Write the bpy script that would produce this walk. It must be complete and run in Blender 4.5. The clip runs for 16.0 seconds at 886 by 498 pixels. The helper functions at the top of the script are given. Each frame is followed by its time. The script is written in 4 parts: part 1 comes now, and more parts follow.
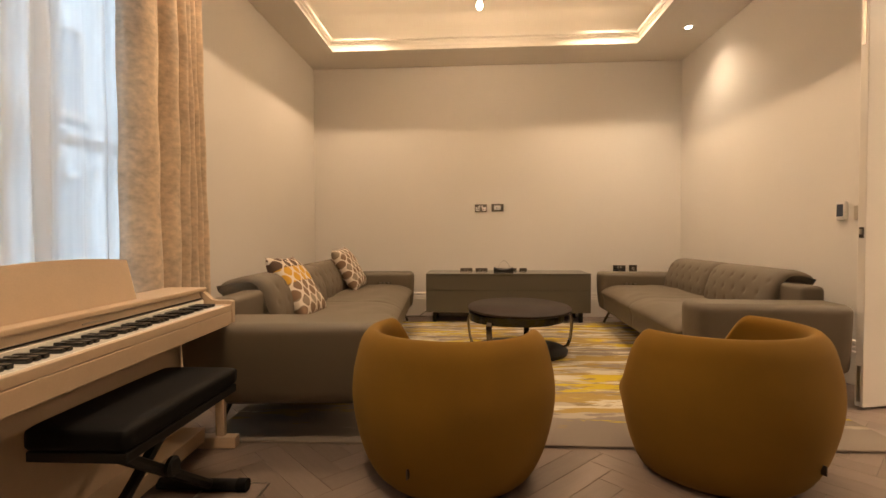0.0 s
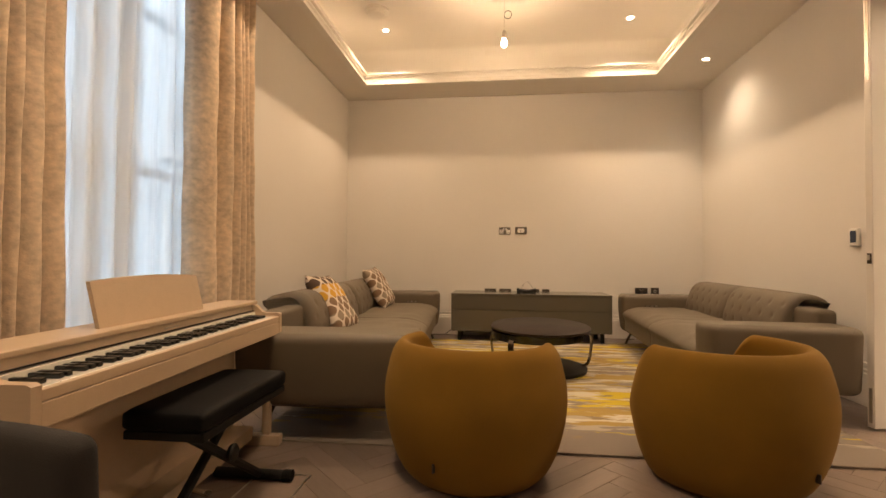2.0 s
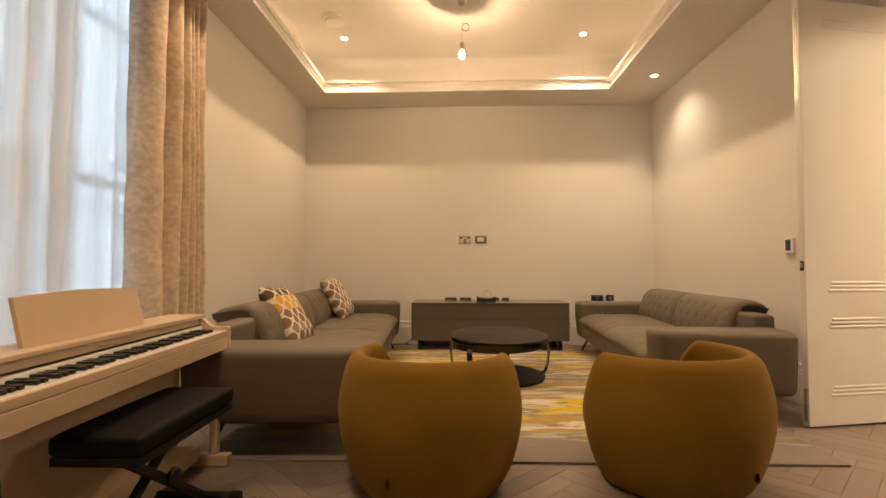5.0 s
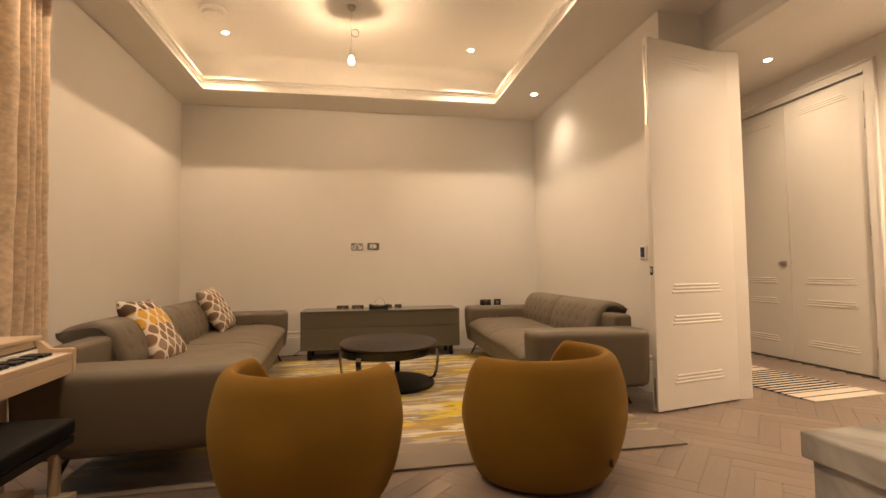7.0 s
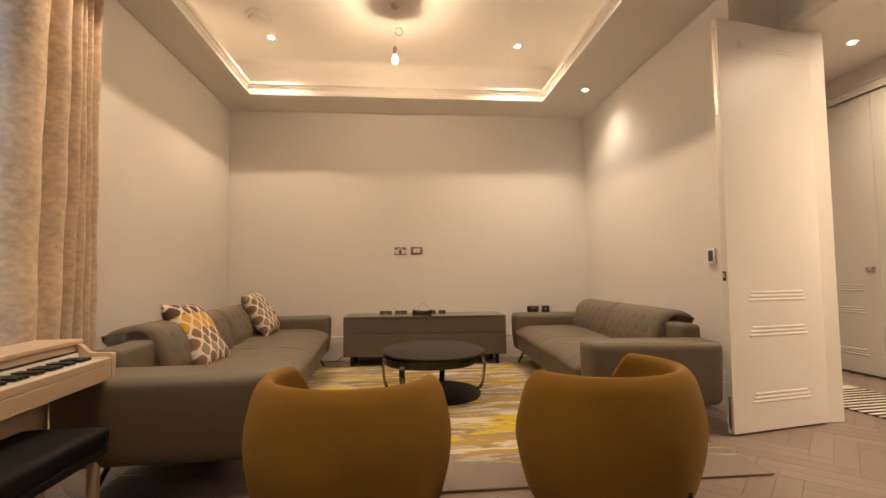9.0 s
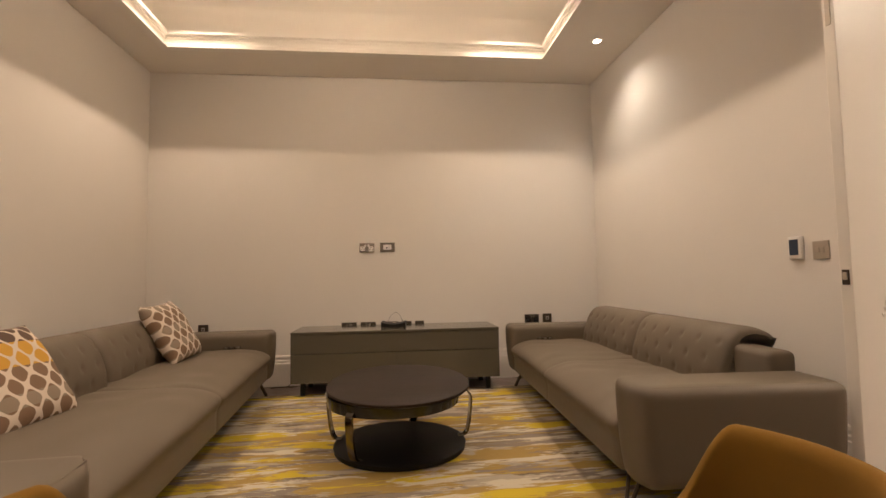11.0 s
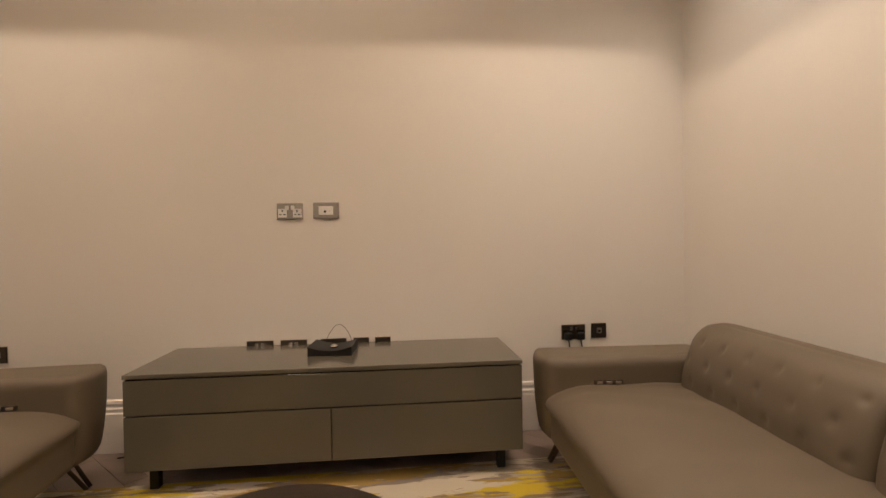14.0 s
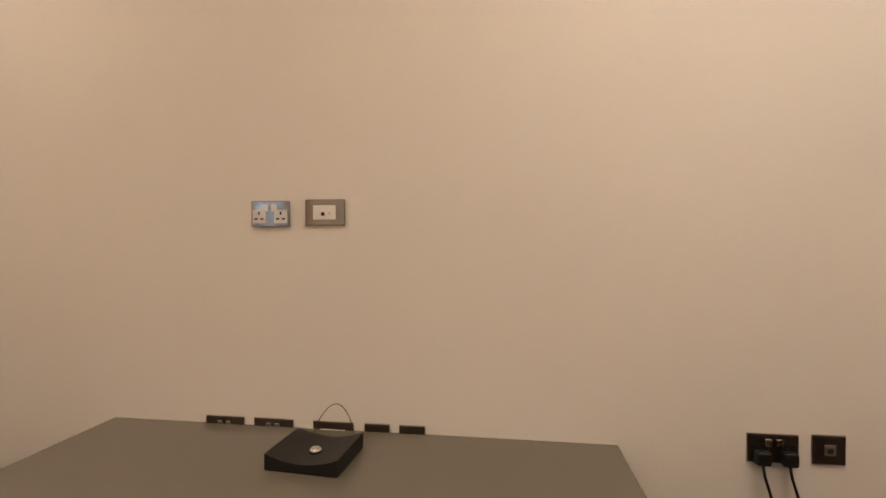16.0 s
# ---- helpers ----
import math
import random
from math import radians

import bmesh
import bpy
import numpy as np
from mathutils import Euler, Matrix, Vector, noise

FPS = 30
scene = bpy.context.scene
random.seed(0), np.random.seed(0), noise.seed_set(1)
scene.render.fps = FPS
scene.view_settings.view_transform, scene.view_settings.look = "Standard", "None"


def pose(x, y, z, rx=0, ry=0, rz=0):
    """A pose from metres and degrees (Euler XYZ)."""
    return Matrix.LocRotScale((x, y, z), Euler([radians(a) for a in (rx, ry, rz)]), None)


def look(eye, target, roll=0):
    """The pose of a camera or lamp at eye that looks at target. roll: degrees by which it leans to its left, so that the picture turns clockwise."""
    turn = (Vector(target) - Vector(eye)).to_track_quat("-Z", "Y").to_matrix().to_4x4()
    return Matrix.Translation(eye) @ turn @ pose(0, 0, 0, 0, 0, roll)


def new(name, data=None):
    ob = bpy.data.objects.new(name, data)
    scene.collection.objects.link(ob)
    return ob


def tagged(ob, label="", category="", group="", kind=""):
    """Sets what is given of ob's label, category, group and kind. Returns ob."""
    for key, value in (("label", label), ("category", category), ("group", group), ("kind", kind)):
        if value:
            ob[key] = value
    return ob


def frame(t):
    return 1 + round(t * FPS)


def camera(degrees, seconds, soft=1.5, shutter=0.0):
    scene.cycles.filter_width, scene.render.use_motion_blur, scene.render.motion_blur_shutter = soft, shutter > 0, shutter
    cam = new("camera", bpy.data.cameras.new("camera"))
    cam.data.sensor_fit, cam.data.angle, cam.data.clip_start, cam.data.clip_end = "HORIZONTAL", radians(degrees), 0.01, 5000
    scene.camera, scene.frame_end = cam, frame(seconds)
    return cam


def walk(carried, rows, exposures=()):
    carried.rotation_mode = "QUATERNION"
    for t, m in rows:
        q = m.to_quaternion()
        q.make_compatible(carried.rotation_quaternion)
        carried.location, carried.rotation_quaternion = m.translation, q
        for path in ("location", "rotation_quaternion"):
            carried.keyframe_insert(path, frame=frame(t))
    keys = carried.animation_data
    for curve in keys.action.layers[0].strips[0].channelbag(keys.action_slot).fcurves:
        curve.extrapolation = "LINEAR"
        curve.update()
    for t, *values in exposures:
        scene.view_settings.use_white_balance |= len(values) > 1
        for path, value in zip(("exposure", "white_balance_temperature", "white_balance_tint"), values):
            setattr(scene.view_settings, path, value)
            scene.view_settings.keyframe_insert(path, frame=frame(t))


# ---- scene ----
cam = camera(86.6, 16.0)
PATH = [
    (0, (0.55, 0.254, 0.966), (0.426, 2.249, 0.917), -0.2),
    (0.5, (0.601, 0.118, 0.969), (0.374, 2.104, 0.917), 0.3),
    (1, (0.606, 0.049, 0.975), (0.47, 2.044, 0.977), -0.0),
    (1.5, (0.589, 0.015, 0.974), (0.468, 2.011, 0.976), 0.2),
    (2, (0.573, 0.014, 0.968), (0.34, 2.0, 1.008), 0.4),
    (2.5, (0.548, 0.013, 0.965), (0.136, 1.969, 1.025), -0.3),
    (3, (0.543, 0.022, 0.963), (0.013, 1.95, 1.025), 0.1),
    (3.5, (0.562, 0.016, 0.974), (0.081, 1.957, 1.031), 0.1),
    (4, (0.573, 0.021, 0.974), (0.212, 1.987, 1.032), -0.3),
    (4.5, (0.591, 0.026, 0.975), (0.373, 2.013, 1.044), -0.2),
    (7, (0.692, 0.005, 0.997), (1.04, 1.972, 1.093), -0.7),
    (7.5, (0.708, 0.006, 0.995), (1.097, 1.965, 1.09), -1.2),
    (8, (0.689, 0.02, 0.997), (0.989, 1.994, 1.104), -1.2),
    (8.2, (0.678, 0.038, 0.991), (0.887, 2.023, 1.108), -1.4),
    (10.3, (0.786, 0.853, 0.989), (0.944, 2.843, 1.112), -0.2),
    (10.5, (0.837, 1.001, 1.023), (0.974, 2.996, 1.086), -1.5),
    (11, (0.917, 1.307, 1.01), (1.127, 3.292, 1.133), -1.0),
    (11.5, (0.871, 1.695, 1.095), (1.11, 3.68, 1.15), -2.1),
    (12, (0.947, 1.993, 1.116), (1.063, 3.989, 1.174), -0.8),
    (12.5, (0.997, 2.306, 1.09), (1.145, 4.3, 1.155), 0.2),
    (13, (1.067, 2.647, 1.134), (1.294, 4.634, 1.133), -1.8),
    (13.5, (1.159, 2.962, 1.147), (1.389, 4.949, 1.138), -1.1),
    (14, (1.248, 3.271, 1.138), (1.45, 5.26, 1.107), -0.8),
    (14.5, (1.332, 3.563, 1.146), (1.728, 5.522, 1.095), -1.3),
    (15, (1.414, 3.874, 1.153), (1.685, 5.856, 1.151), 0.2),
    (15.5, (1.508, 4.126, 1.199), (1.456, 6.123, 1.106), -0.5),
    (16, (1.481, 4.439, 1.225), (1.222, 6.422, 1.193), 0.1),
]

EXPOSURES = [(0.0, 0.46, 6450, 10), (3.5, 0.44, 6500, 10), (4.7, 0.45, 6500, 10), (7.0, 0.50, 6350, 10), (8.2, 0.51, 6250, 10), (10.3, 0.38, 5620, 10), (12.0, 0.27, 5580, 10), (14.0, 0.33, 5530, 10), (16.0, 0.42, 5500, 10)]
walk(cam, [(t, look(eye, target, roll)) for t, eye, target, roll in PATH], EXPOSURES)

# ---- plan of the room, metres ----
XL, XR, YB, ZC, ZT = -1.41, 3.03, 6.025, 3.05, 3.55   # left, right and back wall, lower ceiling, tray ceiling
TRAY = (-1.00, 2.32, 2.75, 5.46)                      # edges of the tray's opening
XD, YF = 3.42, -2.4                                   # wall with the double doorway, wall behind the start
HALL = (3.62, 5.22, 1.2, 6.025)                       # the hall beyond the doorway

# ---- world and lamps ----
world = bpy.data.worlds.new("sky")
scene.world = world
world.use_nodes = True
wn = world.node_tree
sky = wn.nodes.new("ShaderNodeTexSky")
sky.sky_type, sky.sun_disc = "NISHITA", False
sky.sun_elevation, sky.sun_rotation = radians(43), radians(121)
wn.nodes["Background"].inputs["Strength"].default_value = 0.15
wn.links.new(sky.outputs["Color"], wn.nodes["Background"].inputs["Color"])

WARM = (1.0, 0.70, 0.44)


def lamp(name, kind, place, target, watts, colour, **settings):
    data = bpy.data.lights.new(name, kind)
    data.energy, data.color = watts, colour
    ob = new(name, data)
    ob.matrix_world = look(place, target)
    if "spot" in settings:
        data.spot_size, data.spot_blend = radians(settings["spot"]), settings["blend"]
    if "radius" in settings:
        data.shadow_soft_size = settings["radius"]
    if "size" in settings:
        data.shape, data.size, data.size_y = "RECTANGLE", settings["size"][0], settings["size"][1]
    return ob


sun = lamp("sun", "SUN", (20, -12, 22), (0, 0, 0), 5.0, (1.0, 0.99, 0.97))
sun.data.angle = radians(0.6)
# the pair at y = 3.25 is unseen, assumed in line with the back pair
SPOTS = [(-0.70, 5.175, ZT), (1.96, 5.175, ZT), (-0.70, 3.25, ZT), (1.96, 3.25, ZT)]
for p in SPOTS:
    back = p[1] > 4
    # lamps by the media wall stand off their fittings to set the shadow line
    place = (p[0], p[1] - (0.085 if back else 0.045), p[2] - 0.02)
    lamp("downlight_and_fill_lamp", "SPOT", place, (place[0], place[1], 0), (108 if back else 100) * (0.80 if p[0] < 0 else 0.98), WARM, spot=120, blend=1.0, radius=0.022)
# first two are known downlights; the other five are unseen fill lamps, added
LOW_AND_FILL_SPOTS = [(2.70, 5.12, ZC), (4.67, 3.93, ZC), (2.70, 1.75, ZC), (4.67, 2.20, ZC), (-0.10, 1.15, ZC), (-0.55, -1.20, ZC), (2.30, -1.20, ZC)]
LOW_WATTS = (31, 44, 6, 300, 100, 76, 7)
for p, watts in zip(LOW_AND_FILL_SPOTS, LOW_WATTS):
    lamp("downlight_and_fill_lamp", "SPOT", (p[0] - (0.04 if p[1] > 5 else 0.0), p[1], p[2] - 0.02), (p[0] - (0.04 if p[1] > 5 else 0.0), p[1], 0), watts,
         (1.0, 0.78, 0.55) if p[1] > 5 else (1.0, 0.72, 0.46), spot=132 if p[1] > 5 else 160, blend=1.0, radius=0.03)
lamp("bulb_lamp", "POINT", (0.62, 4.48, 3.028), (0.62, 4.48, 0), 21, (1.0, 0.68, 0.40), radius=0.006)
# cove strips that lie behind the cornice and light the tray from below
for (cx, cy), (lx, ly) in (((0.66, TRAY[3] + 0.14), (3.3, 0.02)), ((0.66, TRAY[2] - 0.14), (3.3, 0.02)), ((TRAY[0] - 0.14, 4.11), (0.02, 2.7)), ((TRAY[1] + 0.14, 4.11), (0.02, 2.7))):
    strip = lamp("cove_strip", "AREA", (cx, cy, ZC + 0.115), (cx, cy, ZC + 1), 1.1, (1.0, 0.70, 0.42), size=(lx, ly))
    strip.matrix_world = pose(cx, cy, ZC + 0.115, 180, 0, 0)


# ---- materials ----
def material(name, base, rough=0.5, metal=0.0, grain=0.0, grain_scale=60.0, blotch=0.0, blotch_scale=3.0, bump=0.0, bump_scale=200.0,
             spread=0.0, sheen=0.0, coat=0.0, stretch=(1, 1, 1)):
    m = bpy.data.materials.new(name)
    m.use_nodes = True
    nt = m.node_tree
    b = nt.nodes["Principled BSDF"]
    b.inputs["Roughness"].default_value, b.inputs["Metallic"].default_value = rough, metal
    b.inputs["Sheen Weight"].default_value, b.inputs["Coat Weight"].default_value = sheen, coat
    co = nt.nodes.new("ShaderNodeTexCoord")
    mp = nt.nodes.new("ShaderNodeMapping")
    mp.inputs["Scale"].default_value = stretch
    nt.links.new(co.outputs["Object"], mp.inputs["Vector"])

    def wave(scale, detail):
        n = nt.nodes.new("ShaderNodeTexNoise")
        n.inputs["Scale"].default_value, n.inputs["Detail"].default_value = scale, detail
        nt.links.new(mp.outputs["Vector"], n.inputs["Vector"])
        return n.outputs["Fac"]

    def math_node(op, a, bb):
        n = nt.nodes.new("ShaderNodeMath")
        n.operation = op
        for k, v in enumerate((a, bb)):
            if isinstance(v, float):
                n.inputs[k].default_value = v
            else:
                nt.links.new(v, n.inputs[k])
        return n.outputs[0]

    value = None
    for amount, scale, detail in ((grain, grain_scale, 3.0), (blotch, blotch_scale, 4.0)):
        if amount:
            v = math_node("MULTIPLY", math_node("SUBTRACT", wave(scale, detail), 0.5), 2.0 * amount)
            value = v if value is None else math_node("ADD", value, v)
    if spread:
        info = nt.nodes.new("ShaderNodeObjectInfo")
        geo = nt.nodes.new("ShaderNodeNewGeometry")
        r = math_node("FRACT", math_node("ADD", info.outputs["Random"], geo.outputs["Random Per Island"]), 0.0)
        v = math_node("MULTIPLY", math_node("SUBTRACT", r, 0.5), 2.0 * spread)
        value = v if value is None else math_node("ADD", value, v)
    if value is None:
        b.inputs["Base Color"].default_value = (*base, 1)
    else:
        mix = nt.nodes.new("ShaderNodeMix")
        mix.data_type, mix.blend_type = "RGBA", "MULTIPLY"
        mix.inputs["Factor"].default_value = 1.0
        mix.inputs["A"].default_value = (*base, 1)
        comb = nt.nodes.new("ShaderNodeCombineColor")
        one = math_node("ADD", value, 1.0)
        for k in range(3):
            nt.links.new(one, comb.inputs[k])
        nt.links.new(comb.outputs[0], mix.inputs["B"])
        nt.links.new(mix.outputs["Result"], b.inputs["Base Color"])
    if bump:
        bn = nt.nodes.new("ShaderNodeBump")
        bn.inputs["Strength"].default_value, bn.inputs["Distance"].default_value = bump, 0.004
        nt.links.new(wave(bump_scale, 3.0), bn.inputs["Height"])
        nt.links.new(bn.outputs["Normal"], b.inputs["Normal"])
    return m


def glowing(name, colour, strength):
    m = bpy.data.materials.new(name)
    m.use_nodes = True
    b = m.node_tree.nodes["Principled BSDF"]
    b.inputs["Base Color"].default_value = (*colour, 1)
    b.inputs["Emission Color"].default_value, b.inputs["Emission Strength"].default_value = (*colour, 1), strength
    return m


M_WALL = material("wall_paint", (0.725, 0.688, 0.64), 0.75, grain=0.012, grain_scale=90, blotch=0.03, blotch_scale=1.3, bump=0.05, bump_scale=160)
M_CEIL = material("ceiling_paint", (0.80, 0.755, 0.69), 0.8, blotch=0.02, blotch_scale=1.1, bump=0.03)
M_TRIM = material("white_satin_paint", (0.80, 0.76, 0.70), 0.38, grain=0.01, blotch=0.02, bump=0.02)
M_OAK = material("grey_oak", (0.222, 0.168, 0.137), 0.36, grain=0.12, grain_scale=9, blotch=0.12, blotch_scale=2.2, spread=0.12, bump=0.10, bump_scale=60, stretch=(1, 9, 9))
M_LEATHER = material("taupe_leather", (0.130, 0.103, 0.070), 0.55, grain=0.03, grain_scale=140, blotch=0.06, blotch_scale=4, bump=0.14, bump_scale=420)
M_MUSTARD = material("mustard_velvet", (0.180, 0.088, 0.002), 0.95, grain=0.05, grain_scale=220, blotch=0.22, blotch_scale=4.5, bump=0.15, bump_scale=500, sheen=0.10)
M_MUSTARD.node_tree.nodes["Principled BSDF"].inputs["Sheen Tint"].default_value = (0.9, 0.55, 0.06, 1)
M_LACQUER = material("taupe_lacquer", (0.113, 0.101, 0.077), 0.16, blotch=0.02, blotch_scale=2, grain=0.01)
M_WENGE = material("dark_wenge", (0.025, 0.0165, 0.0125), 0.5, grain=0.75, grain_scale=5, blotch=0.15, blotch_scale=3, bump=0.1, bump_scale=50, stretch=(1, 12, 12))
M_WENGE.node_tree.nodes["Principled BSDF"].inputs["Specular IOR Level"].default_value = 0.22
M_BLACK = material("black_plastic", (0.010, 0.0095, 0.009), 0.5, grain=0.05, blotch=0.05, bump=0.05)
M_BLACK.node_tree.nodes["Principled BSDF"].inputs["Specular IOR Level"].default_value = 0.25
M_BLACK_GLOSS = material("black_gloss", (0.012, 0.012, 0.012), 0.12)
M_CHROME = material("chrome", (0.62, 0.60, 0.57), 0.12, 1.0, blotch=0.02)
M_SMOKE_CHROME = material("smoked_chrome", (0.16, 0.14, 0.12), 0.10, 1.0, blotch=0.04)
M_PLATE = material("polished_steel_plate", (0.42, 0.40, 0.37), 0.08, 1.0, blotch=0.04)
M_DARKMETAL = material("dark_bronze_metal", (0.10, 0.085, 0.07), 0.35, 1.0, blotch=0.05)
M_NICKEL = material("brushed_nickel", (0.55, 0.50, 0.44), 0.28, 1.0, grain=0.05, grain_scale=200)
M_ASH = material("white_ash_veneer", (0.53, 0.398, 0.272), 0.40, grain=0.06, grain_scale=16, blotch=0.05, blotch_scale=3, bump=0.05, bump_scale=60, stretch=(10, 1, 10))
M_IVORY = material("ivory_keys", (0.80, 0.77, 0.70), 0.22, blotch=0.01)
M_VINYL = material("black_vinyl", (0.006, 0.0058, 0.006), 0.6, grain=0.05, blotch=0.08, bump=0.15, bump_scale=300)
M_VINYL.node_tree.nodes["Principled BSDF"].inputs["Specular IOR Level"].default_value = 0.12
M_GREYCLOTH = material("dark_grey_cloth", (0.026, 0.0225, 0.0205), 0.9, grain=0.12, grain_scale=350, blotch=0.08, bump=0.25, bump_scale=500)
M_WHITEPLASTIC = material("white_plastic", (0.75, 0.73, 0.70), 0.35, blotch=0.02)
M_SCREEN = material("blue_grey_screen", (0.03, 0.045, 0.08), 0.12)
M_HOLE = material("socket_slot", (0.01, 0.01, 0.01), 0.6)
# pale stone with the blue of daylight put into its base colour
M_FACADE_SKY_TINT = material("sky_tinted_stone_facade", (0.74, 0.86, 0.95), 0.85, grain=0.05, grain_scale=5, blotch=0.1, blotch_scale=0.6, bump=0.1, bump_scale=20)
M_PANE_DARK = material("grey_window_glass", (0.30, 0.34, 0.38), 0.08)
M_CREAM = material("cream_wool", (0.60, 0.53, 0.44), 0.95, grain=0.1, grain_scale=150, blotch=0.05, bump=0.4, bump_scale=300)
M_NAVY = material("charcoal_wool", (0.014, 0.013, 0.016), 0.95, grain=0.1, grain_scale=150, bump=0.4, bump_scale=300)
M_GLOW = glowing("lamp_glow", (1.0, 0.86, 0.66), 30.0)
M_BULB = glowing("bulb_glow", (1.0, 0.80, 0.52), 22.0)


def curtain_material():
    m = material("crushed_velvet_beige", (0.66, 0.52, 0.375), 0.8, grain=0.46, grain_scale=30, blotch=0.26, blotch_scale=6, bump=0.5, bump_scale=70, sheen=0.2, stretch=(0.85, 0.85, 1.1))
    return m


def sheer_material():
    m = bpy.data.materials.new("white_voile")
    m.use_nodes = True
    nt = m.node_tree
    out = nt.nodes["Material Output"]
    nt.nodes.remove(nt.nodes["Principled BSDF"])
    clear, thin, face = nt.nodes.new("ShaderNodeBsdfTransparent"), nt.nodes.new("ShaderNodeBsdfTranslucent"), nt.nodes.new("ShaderNodeBsdfDiffuse")
    thin.inputs["Color"].default_value = face.inputs["Color"].default_value = (0.92, 0.95, 0.97, 1)
    a, b = nt.nodes.new("ShaderNodeMixShader"), nt.nodes.new("ShaderNodeMixShader")
    # overlapping pleats hang in broad, upright bands of denser cloth
    weave, co, mp = (nt.nodes.new(k) for k in ("ShaderNodeTexNoise", "ShaderNodeTexCoord", "ShaderNodeMapping"))
    weave.inputs["Scale"].default_value, weave.inputs["Detail"].default_value = 1.0, 3.0
    mp.inputs["Scale"].default_value = (1.0, 6.0, 0.18)
    nt.links.new(co.outputs["Object"], mp.inputs["Vector"])
    nt.links.new(mp.outputs["Vector"], weave.inputs["Vector"])
    ramp = nt.nodes.new("ShaderNodeMapRange")
    ramp.inputs["From Min"].default_value, ramp.inputs["From Max"].default_value = 0.36, 0.64
    ramp.inputs["To Min"].default_value, ramp.inputs["To Max"].default_value = 0.46, 0.90
    nt.links.new(weave.outputs["Fac"], ramp.inputs["Value"])
    fold = nt.nodes.new("ShaderNodeMapRange")
    fold.inputs["From Min"].default_value, fold.inputs["From Max"].default_value = 0.45, 0.62
    fold.inputs["To Min"].default_value, fold.inputs["To Max"].default_value = 0.18, 0.62
    nt.links.new(weave.outputs["Fac"], fold.inputs["Value"])
    nt.links.new(fold.outputs[0], a.inputs["Fac"])
    nt.links.new(thin.outputs[0], a.inputs[1])
    nt.links.new(face.outputs[0], a.inputs[2])
    nt.links.new(ramp.outputs[0], b.inputs["Fac"])
    nt.links.new(clear.outputs[0], b.inputs[1])
    nt.links.new(a.outputs[0], b.inputs[2])
    nt.links.new(b.outputs[0], out.inputs["Surface"])
    return m


def glass_material():
    m = bpy.data.materials.new("window_glass")
    m.use_nodes = True
    b = m.node_tree.nodes["Principled BSDF"]
    b.inputs["Transmission Weight"].default_value, b.inputs["Roughness"].default_value, b.inputs["IOR"].default_value = 1.0, 0.0, 1.02
    return m


def marble_material():
    m = material("white_marble", (0.62, 0.59, 0.55), 0.14)
    nt = m.node_tree
    b = nt.nodes["Principled BSDF"]
    co, n, w, ramp = (nt.nodes.new(k) for k in ("ShaderNodeTexCoord", "ShaderNodeTexNoise", "ShaderNodeTexNoise", "ShaderNodeValToRGB"))
    n.inputs["Scale"].default_value, n.inputs["Detail"].default_value, n.inputs["Distortion"].default_value = 2.6, 9, 1.6
    nt.links.new(co.outputs["Object"], n.inputs["Vector"])
    e = ramp.color_ramp.elements
    e[0].position, e[0].color = 0.40, (0.22, 0.205, 0.19, 1)
    e[1].position, e[1].color = 0.56, (0.52, 0.50, 0.465, 1)
    nt.links.new(n.outputs["Fac"], ramp.inputs["Fac"])
    nt.links.new(ramp.outputs["Color"], b.inputs["Base Color"])
    return m


